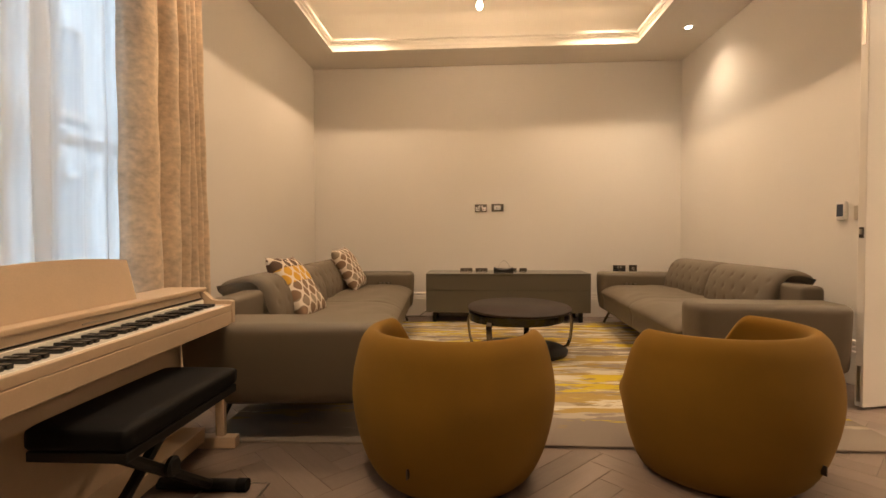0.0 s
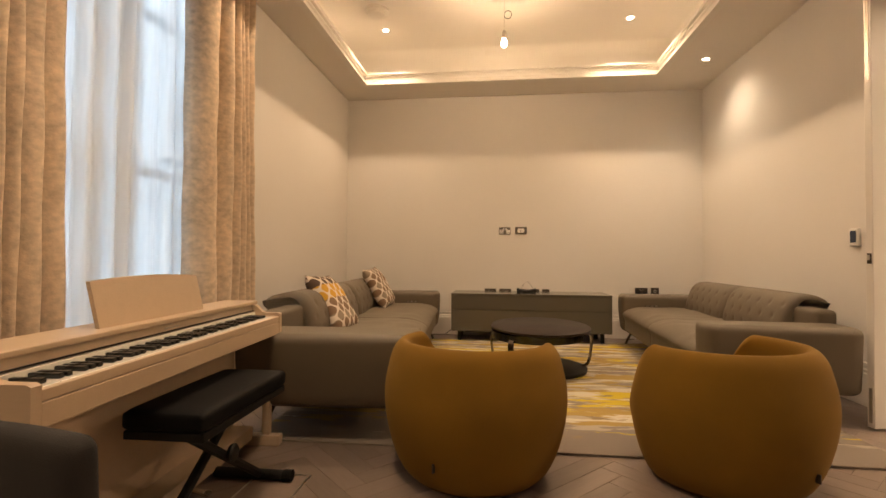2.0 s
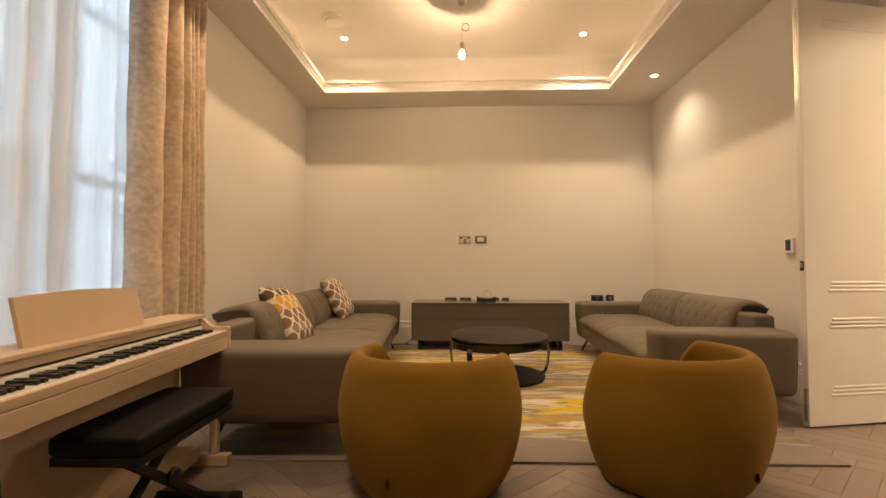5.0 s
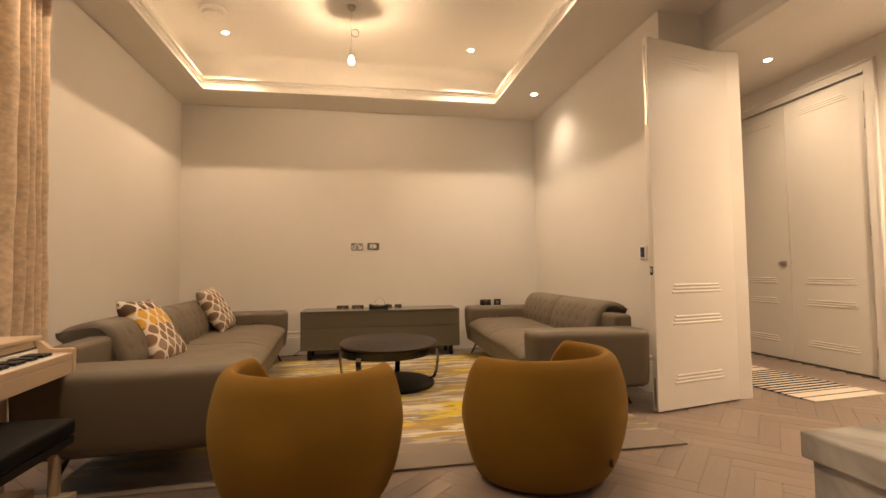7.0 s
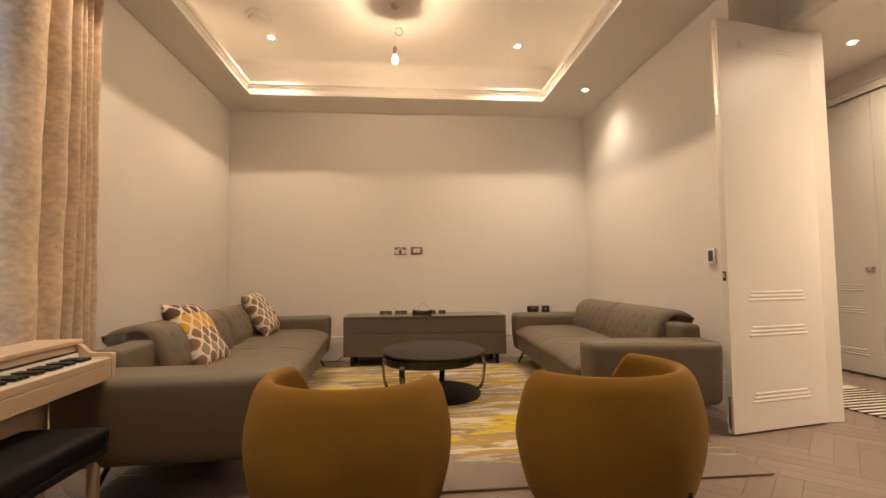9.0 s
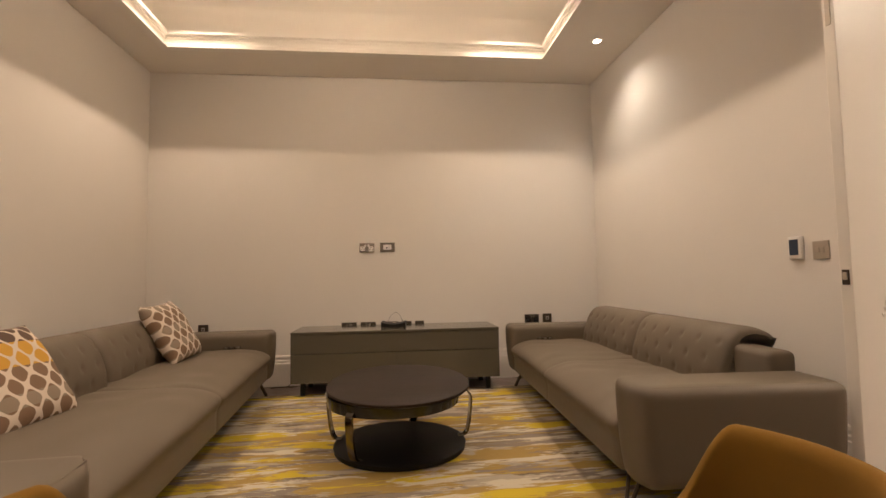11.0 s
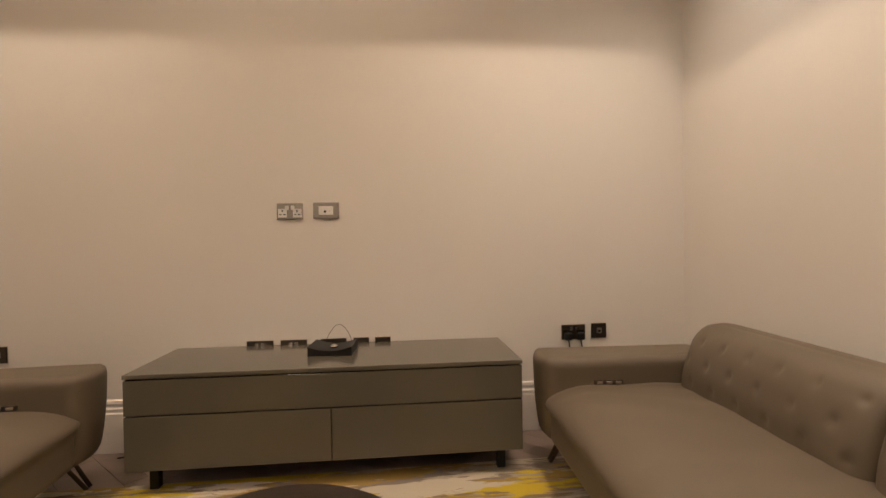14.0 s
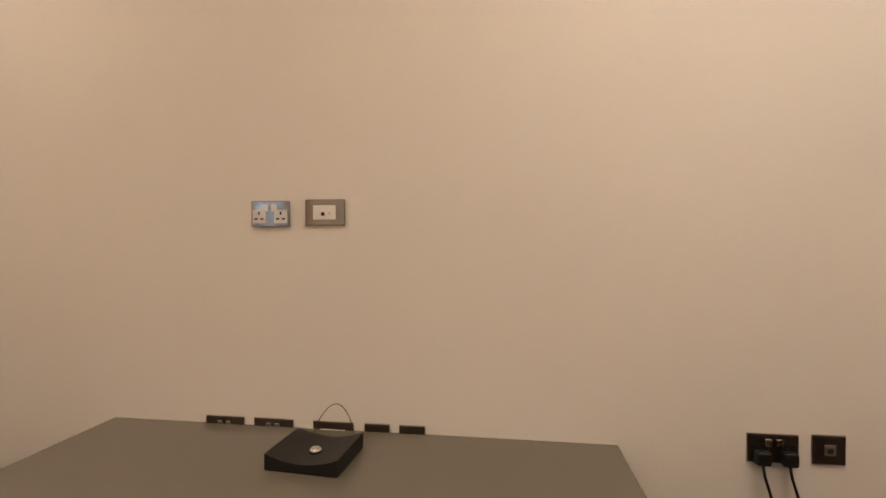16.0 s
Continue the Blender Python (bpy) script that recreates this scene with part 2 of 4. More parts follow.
def rug_material():
    """Taupe wool with tufted streaks of gold, yellow, ivory and brown that run across the room."""
    m = material("streaked_wool_rug", (0.3, 0.25, 0.2), 0.95)
    nt = m.node_tree
    b = nt.nodes["Principled BSDF"]
    co = nt.nodes.new("ShaderNodeTexCoord")
    sep = nt.nodes.new("ShaderNodeSeparateXYZ")
    nt.links.new(co.outputs["Object"], sep.inputs[0])
    ground = (0.22, 0.18, 0.145, 1)
    layers = [((0.36, 0.31, 0.24), 1.4, 8.0, 0.50, 3.1), ((0.14, 0.10, 0.065), 1.8, 11.0, 0.585, 11.7), ((0.33, 0.222, 0.055), 1.3, 6.5, 0.485, 23.3),
              ((0.52, 0.46, 0.35), 1.4, 7.0, 0.53, 37.9), ((0.52, 0.385, 0.012), 1.15, 6.0, 0.552, 51.2), ((0.22, 0.165, 0.09), 1.7, 11.0, 0.595, 71.9), ((0.50, 0.45, 0.35), 2.2, 16.0, 0.62, 93.4)]
    last = None
    for colour, sx, sy, cut, off in layers:
        mp, n, r, mix = (nt.nodes.new(k) for k in ("ShaderNodeMapping", "ShaderNodeTexNoise", "ShaderNodeMapRange", "ShaderNodeMix"))
        mp.inputs["Scale"].default_value, mp.inputs["Location"].default_value = (sx, sy, 0.0), (off, off * 0.7, off)
        n.inputs["Scale"].default_value, n.inputs["Detail"].default_value, n.inputs["Roughness"].default_value, n.inputs["Distortion"].default_value = 1.0, 6.0, 0.66, 0.25
        nt.links.new(co.outputs["Object"], mp.inputs["Vector"])
        nt.links.new(mp.outputs["Vector"], n.inputs["Vector"])
        # streaks thin out towards the plain front border
        edge = nt.nodes.new("ShaderNodeMapRange")
        edge.inputs["From Min"].default_value, edge.inputs["From Max"].default_value = -1.50, -1.05
        edge.inputs["To Min"].default_value, edge.inputs["To Max"].default_value = -0.16, 0.0
        nt.links.new(sep.outputs["Y"], edge.inputs["Value"])
        add = nt.nodes.new("ShaderNodeMath")
        add.operation = "ADD"
        nt.links.new(n.outputs["Fac"], add.inputs[0])
        nt.links.new(edge.outputs[0], add.inputs[1])
        r.inputs["From Min"].default_value, r.inputs["From Max"].default_value = cut, cut + 0.022
        nt.links.new(add.outputs[0], r.inputs["Value"])
        mix.data_type = "RGBA"
        nt.links.new(r.outputs[0], mix.inputs["Factor"])
        if last is None:
            mix.inputs["A"].default_value = ground
        else:
            nt.links.new(last, mix.inputs["A"])
        mix.inputs["B"].default_value = (*colour, 1)
        last = mix.outputs["Result"]
    nt.links.new(last, b.inputs["Base Color"])
    pile, bn = nt.nodes.new("ShaderNodeTexNoise"), nt.nodes.new("ShaderNodeBump")
    pile.inputs["Scale"].default_value = 260.0
    bn.inputs["Strength"].default_value, bn.inputs["Distance"].default_value = 0.5, 0.006
    nt.links.new(co.outputs["Object"], pile.inputs["Vector"])
    nt.links.new(pile.outputs["Fac"], bn.inputs["Height"])
    nt.links.new(bn.outputs["Normal"], b.inputs["Normal"])
    return m


def ikat_material(name, bands, wide, tall):
    """Ivory cotton with staggered blurred ovals; bands gives each row's colour from the bottom up."""
    m = material(name, (0.66, 0.58, 0.48), 0.9)
    nt = m.node_tree
    b = nt.nodes["Principled BSDF"]

    def op(kind, a, bb=0.0):
        n = nt.nodes.new("ShaderNodeMath")
        n.operation = kind
        for k, v in enumerate((a, bb)):
            if isinstance(v, (int, float)):
                n.inputs[k].default_value = v
            else:
                nt.links.new(v, n.inputs[k])
        return n.outputs[0]

    co, sep, wob = nt.nodes.new("ShaderNodeTexCoord"), nt.nodes.new("ShaderNodeSeparateXYZ"), nt.nodes.new("ShaderNodeTexNoise")
    wob.inputs["Scale"].default_value, wob.inputs["Detail"].default_value = 38.0, 2.0
    nt.links.new(co.outputs["Object"], sep.inputs[0])
    nt.links.new(co.outputs["Object"], wob.inputs["Vector"])
    jig = op("MULTIPLY", op("SUBTRACT", wob.outputs["Fac"], 0.5), 0.55)
    u, v = op("ADD", sep.outputs["X"], 1.0), op("ADD", sep.outputs["Z"], 1.0)
    row = op("FLOOR", op("ADD", op("DIVIDE", v, tall), 0.5))
    wave = op("ADD", op("COSINE", op("MULTIPLY", u, 2 * math.pi / wide)), op("COSINE", op("MULTIPLY", v, math.pi / tall)))
    d = op("ADD", op("ABSOLUTE", wave), jig)
    inside = nt.nodes.new("ShaderNodeMapRange")
    inside.inputs["From Min"].default_value, inside.inputs["From Max"].default_value = 0.36, 0.54
    nt.links.new(d, inside.inputs["Value"])
    ramp = nt.nodes.new("ShaderNodeValToRGB")
    ramp.color_ramp.interpolation = "CONSTANT"
    while len(ramp.color_ramp.elements) < len(bands):
        ramp.color_ramp.elements.new(0.5)
    for k, c in enumerate(bands):
        ramp.color_ramp.elements[k].position = k / len(bands)
        ramp.color_ramp.elements[k].color = (*c, 1)
    first = math.floor((1.0 - 0.25) / tall)
    nt.links.new(op("DIVIDE", op("ADD", op("SUBTRACT", row, float(first)), 0.5), float(len(bands))), ramp.inputs["Fac"])
    mix = nt.nodes.new("ShaderNodeMix")
    mix.data_type = "RGBA"
    mix.inputs["A"].default_value = (0.66, 0.57, 0.47, 1)
    nt.links.new(inside.outputs[0], mix.inputs["Factor"])
    nt.links.new(ramp.outputs["Color"], mix.inputs["B"])
    nt.links.new(mix.outputs["Result"], b.inputs["Base Color"])
    return m


M_CURTAIN, M_SHEER, M_GLASS, M_MARBLE, M_RUG = curtain_material(), sheer_material(), glass_material(), marble_material(), rug_material()
BROWN, TAUPE, GOLD, DARK = (0.20, 0.125, 0.075), (0.27, 0.215, 0.155), (0.56, 0.31, 0.03), (0.10, 0.06, 0.04)
M_IKAT_A = ikat_material("ikat_gold_rows", [TAUPE, TAUPE, BROWN, TAUPE, BROWN, BROWN, GOLD, GOLD, DARK], 0.112, 0.058)
M_IKAT_B = ikat_material("ikat_brown_rows", [BROWN, TAUPE, BROWN, TAUPE, BROWN, TAUPE, BROWN, BROWN, TAUPE], 0.104, 0.056)


# ---- mesh helpers ----
def part(name, bm, mat, parent=None, label="", at=None, smooth=False):
    me = bpy.data.meshes.new(name)
    bm.to_mesh(me)
    bm.free()
    me.materials.append(mat)
    if smooth:
        me.shade_smooth()
        if smooth != "all":
            me.set_sharp_from_angle(angle=radians(38))
    ob = new(name, me)
    ob.parent = parent
    if at is not None:
        ob.matrix_basis = at
    if label:
        ob["label"] = label
    return ob


def thing(name, m, label, category, group="", kind=""):
    ob = new(name)
    ob.empty_display_size = 0.1
    ob.matrix_basis = m
    return tagged(ob, label, category, group, kind)


def fresh():
    return bmesh.new()


def add_box(bm, x0, x1, y0, y1, z0, z1, bevel=0.0, seg=2):
    r = bmesh.ops.create_cube(bm, size=1.0, matrix=Matrix.LocRotScale(((x0 + x1) / 2, (y0 + y1) / 2, (z0 + z1) / 2), None, (abs(x1 - x0), abs(y1 - y0), abs(z1 - z0))))
    if bevel:
        edges = list({e for v in r["verts"] for e in v.link_edges})
        bmesh.ops.bevel(bm, geom=edges, offset=bevel, segments=seg, affect="EDGES", profile=0.5)
    return bm


def box(x0, x1, y0, y1, z0, z1, bevel=0.0, seg=2):
    return add_box(fresh(), x0, x1, y0, y1, z0, z1, bevel, seg)


def add_tube(bm, points, radius, sides=8, closed=False):
    """A round rod along points, with caps."""
    pts = [Vector(p) for p in points]
    rings = []
    for k, p in enumerate(pts):
        a = pts[k - 1] if k or closed else p
        c = pts[(k + 1) % len(pts)] if k + 1 < len(pts) or closed else p
        t = (c - a).normalized()
        side = t.cross(Vector((0, 0, 1)))
        if side.length < 1e-3:
            side = t.cross(Vector((0, 1, 0)))
        side.normalize()
        up = side.cross(t)
        rad = radius[k] if isinstance(radius, (list, tuple)) else radius
        rings.append([bm.verts.new(p + rad * (math.cos(2 * math.pi * j / sides) * side + math.sin(2 * math.pi * j / sides) * up)) for j in range(sides)])
    pairs = list(zip(rings, rings[1:])) + ([(rings[-1], rings[0])] if closed else [])
    for r0, r1 in pairs:
        for j in range(sides):
            bm.faces.new((r0[j], r0[(j + 1) % sides], r1[(j + 1) % sides], r1[j]))
    if not closed:
        bm.faces.new(rings[0][::-1])
        bm.faces.new(rings[-1])
    bmesh.ops.recalc_face_normals(bm, faces=bm.faces)
    return bm


def tube(points, radius, sides=8, closed=False):
    return add_tube(fresh(), points, radius, sides, closed)


def curve(points, steps):
    """A smooth line through points."""
    out = []
    p = [Vector(q) for q in points]
    for k in range(len(p) - 1):
        a, b, c, d = p[max(k - 1, 0)], p[k], p[k + 1], p[min(k + 2, len(p) - 1)]
        for j in range(steps):
            t = j / steps
            out.append(tuple(0.5 * (2 * b + (c - a) * t + (2 * a - 5 * b + 4 * c - d) * t * t + (3 * b - a - 3 * c + d) * t ** 3)))
    return out + [tuple(p[-1])]


def lathe(profile, sides=48, centre=(0, 0)):
    """A closed turned solid from (radius, height) pairs, bottom to top."""
    bm = fresh()
    rings = [[bm.verts.new((centre[0] + r * math.cos(2 * math.pi * j / sides), centre[1] + r * math.sin(2 * math.pi * j / sides), z)) for j in range(sides)] for r, z in profile]
    for a, b in zip(rings, rings[1:]):
        for j in range(sides):
            bm.faces.new((a[j], a[(j + 1) % sides], b[(j + 1) % sides], b[j]))
    bm.faces.new(rings[0][::-1])
    bm.faces.new(rings[-1])
    return bm


def extrude_profile(profile, x0, x1):
    """A closed (y, z) outline drawn out along x."""
    bm = fresh()
    a, b = ([bm.verts.new((x, y, z)) for y, z in profile] for x in (x0, x1))
    n = len(profile)
    for k in range(n):
        bm.faces.new((a[k], a[(k + 1) % n], b[(k + 1) % n], b[k]))
    bm.faces.new(a[::-1])
    bm.faces.new(b)
    bmesh.ops.recalc_face_normals(bm, faces=bm.faces)
    return bm


def soft_box(lx, ly, lz, r, cuts=14, shape=None):
    """A cushion: a box from the origin with rounded edges, finely divided; shape(x, y, z) may move each point."""
    bm = fresh()
    bmesh.ops.create_cube(bm, size=1.0)
    bmesh.ops.subdivide_edges(bm, edges=bm.edges[:], cuts=cuts, use_grid_fill=True)
    half = Vector((lx / 2, ly / 2, lz / 2))
    for v in bm.verts:
        # gather points near the edges, so that the rounding is smooth
        p = Vector([math.copysign(abs(2 * c) ** 0.8, c) * h for c, h in zip(v.co, half)])
        core = Vector([max(-(h - r), min(h - r, c)) for c, h in zip(p, half)])
        d = p - core
        if d.length > 1e-9:
            big = max(abs(c) for c in d)
            p = core + d.normalized() * big
        v.co = p
        if shape:
            v.co = Vector(shape(*v.co))
    return bm


def structure(ob, label, category):
    return tagged(ob, label, category, kind="structure")


# ---- the shell of the room ----
def shell():
    t = 0.2
    wb = fresh()
    add_box(wb, XL - t, HALL[1] + t, YB, YB + t, 0, ZC + 0.8)
    structure(part("wall_north", wb, M_WALL), "warm grey painted plaster wall behind the media unit", "wall")
    # wall with the window: opening 1.50 to 3.10, up to 2.85
    wl = fresh()
    add_box(wl, XL - t, XL, YF, 1.50, 0, ZC + 0.8)
    add_box(wl, XL - t, XL, 3.10, YB, 0, ZC + 0.8)
    add_box(wl, XL - t, XL, 1.50, 3.10, 0, 0.16)
    add_box(wl, XL - t, XL, 1.50, 3.10, 2.85, ZC + 0.8)
    structure(part("wall_west", wl, M_WALL), "warm grey painted wall with a tall window opening", "wall")
    wr = fresh()
    add_box(wr, XR, XR + t, 3.29, YB, 0, ZC + 0.8)
    structure(part("wall_east", wr, M_WALL), "warm grey painted wall beside the sofa", "wall")
    wj = fresh()
    add_box(wj, XR + t, XD + t, 3.29, 3.45, 0, ZC + 0.8)
    structure(part("wall_return", wj, M_WALL), "short return of painted wall at the doorway", "wall")
    wd = fresh()
    add_box(wd, XD, XD + t, 3.205, 3.29, 0, ZC + 0.8)
    add_box(wd, XD, XD + t, 1.45, 3.205, 2.76, ZC + 0.8)
    add_box(wd, XD, XD + t, YF, 1.45, 0, ZC + 0.8)
    structure(part("wall_doorway", wd, M_WALL), "painted wall around the double doorway", "wall")
    ws = box(XL - t, HALL[1] + t, YF - t, YF, 0, ZC + 0.8)
    structure(part("wall_south", ws, M_WALL), "plain painted wall closing the room", "wall")
    we = fresh()
    add_box(we, HALL[1], HALL[1] + t, YF, 3.46, 0, ZC + 0.8)
    add_box(we, HALL[1], HALL[1] + t, 5.18, YB, 0, ZC + 0.8)
    add_box(we, HALL[1], HALL[1] + t, 3.46, 5.18, 2.80, ZC + 0.8)
    add_box(we, HALL[1] + 0.08, HALL[1] + t, 3.46, 5.18, 0, 2.80)
    structure(part("wall_hall", we, M_WALL), "painted hall wall with tall cupboard doors", "wall")
    # ceilings: lower ceiling with the tray cut out, the tray's sides and its top
    x0, x1, y0, y1 = TRAY
    cl = fresh()
    add_box(cl, XL, XD + t, YF, y0 - 0.07, ZC, ZC + 0.1)
    add_box(cl, XL, XD + t, y1 + 0.07, YB, ZC, ZC + 0.1)
    add_box(cl, XL, x0 - 0.07, y0 - 0.07, y1 + 0.07, ZC, ZC + 0.1)
    add_box(cl, x1 + 0.07, XD + t, y0 - 0.07, y1 + 0.07, ZC, ZC + 0.1)
    structure(part("ceiling", cl, M_CEIL), "painted plaster lower ceiling around the tray", "ceiling")
    # walls of the tray stand back from its lip and curve over into the top
    tr = fresh()
    prof = [(0.30, ZC + 0.1)] + [(0.30 - 0.15 * (1 - math.cos(a)), ZT - 0.15 + 0.15 * math.sin(a)) for a in [math.pi / 2 * k / 8 for k in range(9)]]
    outer = [(0.15, ZT + 0.1), (0.38, ZT + 0.1), (0.38, ZC + 0.1)]
    loops = [[tr.verts.new(p) for p in ((x0 - o, y0 - o, z), (x1 + o, y0 - o, z), (x1 + o, y1 + o, z), (x0 - o, y1 + o, z))] for o, z in prof + outer]
    for k in range(len(loops)):
        p, q = loops[k], loops[(k + 1) % len(loops)]
        if k == len(prof) - 1:
            tr.faces.new(p)
            tr.faces.new(q)
            continue
        for m in range(4):
            tr.faces.new((p[m], p[(m + 1) % 4], q[(m + 1) % 4], q[m]))
    bmesh.ops.recalc_face_normals(tr, faces=tr.faces)
    structure(part("ceiling_tray", tr, M_CEIL, smooth=True), "recessed tray ceiling of warm white plaster with coved edges", "ceiling")
    ch = box(XD + t, HALL[1] + t, YF, YB, ZC, ZC + 0.1)
    structure(part("ceiling_hall", ch, M_CEIL), "painted hall ceiling", "ceiling")
    # cornice: a stepped moulding round the tray's lip
    prof = [(0.0, 0.0), (0.0, 0.014), (0.018, 0.020), (0.018, 0.036), (0.036, 0.044), (0.046, 0.064), (0.042, 0.086), (0.028, 0.100), (0.028, 0.114), (0.002, 0.122), (0.002, 0.150), (0.058, 0.150), (0.069, 0.014), (0.069, 0.0)]
    co = fresh()
    loops = []
    for off, h in prof:
        z = ZC - 0.012 + h
        loops.append([co.verts.new(p) for p in ((x0 - off, y0 - off, z), (x1 + off, y0 - off, z), (x1 + off, y1 + off, z), (x0 - off, y1 + off, z))])
    for k in range(len(loops)):
        p, q = loops[k], loops[(k + 1) % len(loops)]
        for j in range(4):
            co.faces.new((p[j], p[(j + 1) % 4], q[(j + 1) % 4], q[j]))
    bmesh.ops.recalc_face_normals(co, faces=co.faces)
    structure(part("cornice", co, M_TRIM), "white stepped plaster cornice round the tray ceiling", "cornice")


def skirting():
    prof = [(0, 0), (0.022, 0), (0.022, 0.215), (0.016, 0.222), (0.018, 0.240), (0.012, 0.250), (0.012, 0.262), (0.017, 0.268), (0.015, 0.286), (0.004, 0.29), (0, 0.29)]
    runs = [((XL, YB), (XR, YB), (0, -1)), ((XL, 3.45), (XL, YB), (1, 0)), ((XR, 3.29), (XR, YB), (-1, 0)), ((XL, YF), (XL, 1.2), (1, 0)), ((HALL[1], YF), (HALL[1], 3.366), (-1, 0))]
    for (ax, ay), (bx, by), (nx, ny) in runs:
        bm = fresh()
        p = [bm.verts.new((ax + nx * d, ay + ny * d, z + 0.002)) for d, z in prof]
        q = [bm.verts.new((bx + nx * d, by + ny * d, z + 0.002)) for d, z in prof]
        n = len(prof)
        for k in range(n):
            bm.faces.new((p[k], p[(k + 1) % n], q[(k + 1) % n], q[k]))
        bm.faces.new(p)
        bm.faces.new(q[::-1])
        bmesh.ops.recalc_face_normals(bm, faces=bm.faces)
        structure(part("baseboard", bm, M_TRIM), "tall white moulded skirting board", "skirting")


def reeds(x0, x1, z, y, out):
    """Three half-round horizontal reeds with mitred ends, on a door face."""
    bm = fresh()
    for k in range(3):
        zc = z + (k - 1) * 0.024
        inset = 0.012 * k
        rows = []
        for dz, d in ((-0.010, 0.0), (-0.008, 0.0025), (-0.003, 0.0042), (0.003, 0.0042), (0.007, 0.0025), (0.009, 0.0)):
            e = inset - 0.4 * dz
            rows.append([bm.verts.new((x, y + out * d, zc + dz)) for x in (x0 + e, x1 - e)])
        for p, q in zip(rows, rows[1:]):
            bm.faces.new((p[0], p[1], q[1], q[0]))
        for m in (0, 1):
            bm.faces.new([r[m] for r in rows])
    bmesh.ops.recalc_face_normals(bm, faces=bm.faces)
    return bm


def door_leaf(name, w, h, m, label, handle_side=None, edge_hardware=False):
    leaf = structure(thing(name, m, label, "door"), label, "door")
    th = 0.045
    part("leaf", box(0, w, -th / 2, th / 2, 0.012, h, 0.003), M_TRIM, leaf)
    for z in (0.218, 0.632, 0.856, h - 0.145):
        for side in (-1, 1):
            part("moulding", reeds(0.16, w - 0.16, z, side * th / 2, side), M_TRIM, leaf)
    if edge_hardware:
        e = w
        part("lock_plate", box(e - 0.001, e + 0.003, -0.013, 0.013, 0.955, 1.015, 0.001), M_DARKMETAL, leaf, "small dark lock plate")
        part("latch", box(e + 0.003, e + 0.010, -0.008, 0.008, 0.975, 1.005, 0.002), M_NICKEL, leaf, "nickel latch")
        part("escutcheon", lathe([(0.021, 0), (0.021, 0.006), (0.017, 0.008)], 24), M_DARKMETAL, leaf, "round dark lock cover", at=pose(e - 0.035, -th / 2 - 0.001, 0.985, 90, 0, 0), smooth=True)
        part("flush_bolt", box(e - 0.001, e + 0.003, -0.010, 0.010, 0.04, 0.24, 0.001), M_NICKEL, leaf, "brushed nickel flush bolt")
        part("flush_bolt", box(e - 0.001, e + 0.003, -0.010, 0.010, 2.02, 2.60, 0.001), M_NICKEL, leaf, "brushed nickel flush bolt")
    if handle_side is not None:
        x = 0.065 if handle_side == 0 else w - 0.065
        part("rose", box(x - 0.027, x + 0.027, -th / 2 - 0.012, -th / 2 - 0.001, 1.01, 1.064, 0.003), M_NICKEL, leaf, "square nickel handle rose")
        part("knob", lathe([(0.010, 0), (0.010, 0.025), (0.024, 0.032), (0.026, 0.045), (0.018, 0.055)], 24), M_NICKEL, leaf, "round nickel knob", at=pose(x, -th / 2 - 0.012, 1.037, 90, 0, 0), smooth=True)
    return leaf


def hinge(x, y, z):
    h = structure(thing("hinge", pose(x, y, z), "brushed nickel butt hinge on the cupboard frame", "hinge"), "brushed nickel butt hinge on the cupboard frame", "hinge")
    part("knuckle", tube([(0, 0, -0.05), (0, 0, 0.05)], 0.008, 10), M_NICKEL, h, smooth=True)
    part("plate", box(-0.002, 0.004, -0.022, 0.022, -0.05, 0.05, 0.001), M_NICKEL, h)


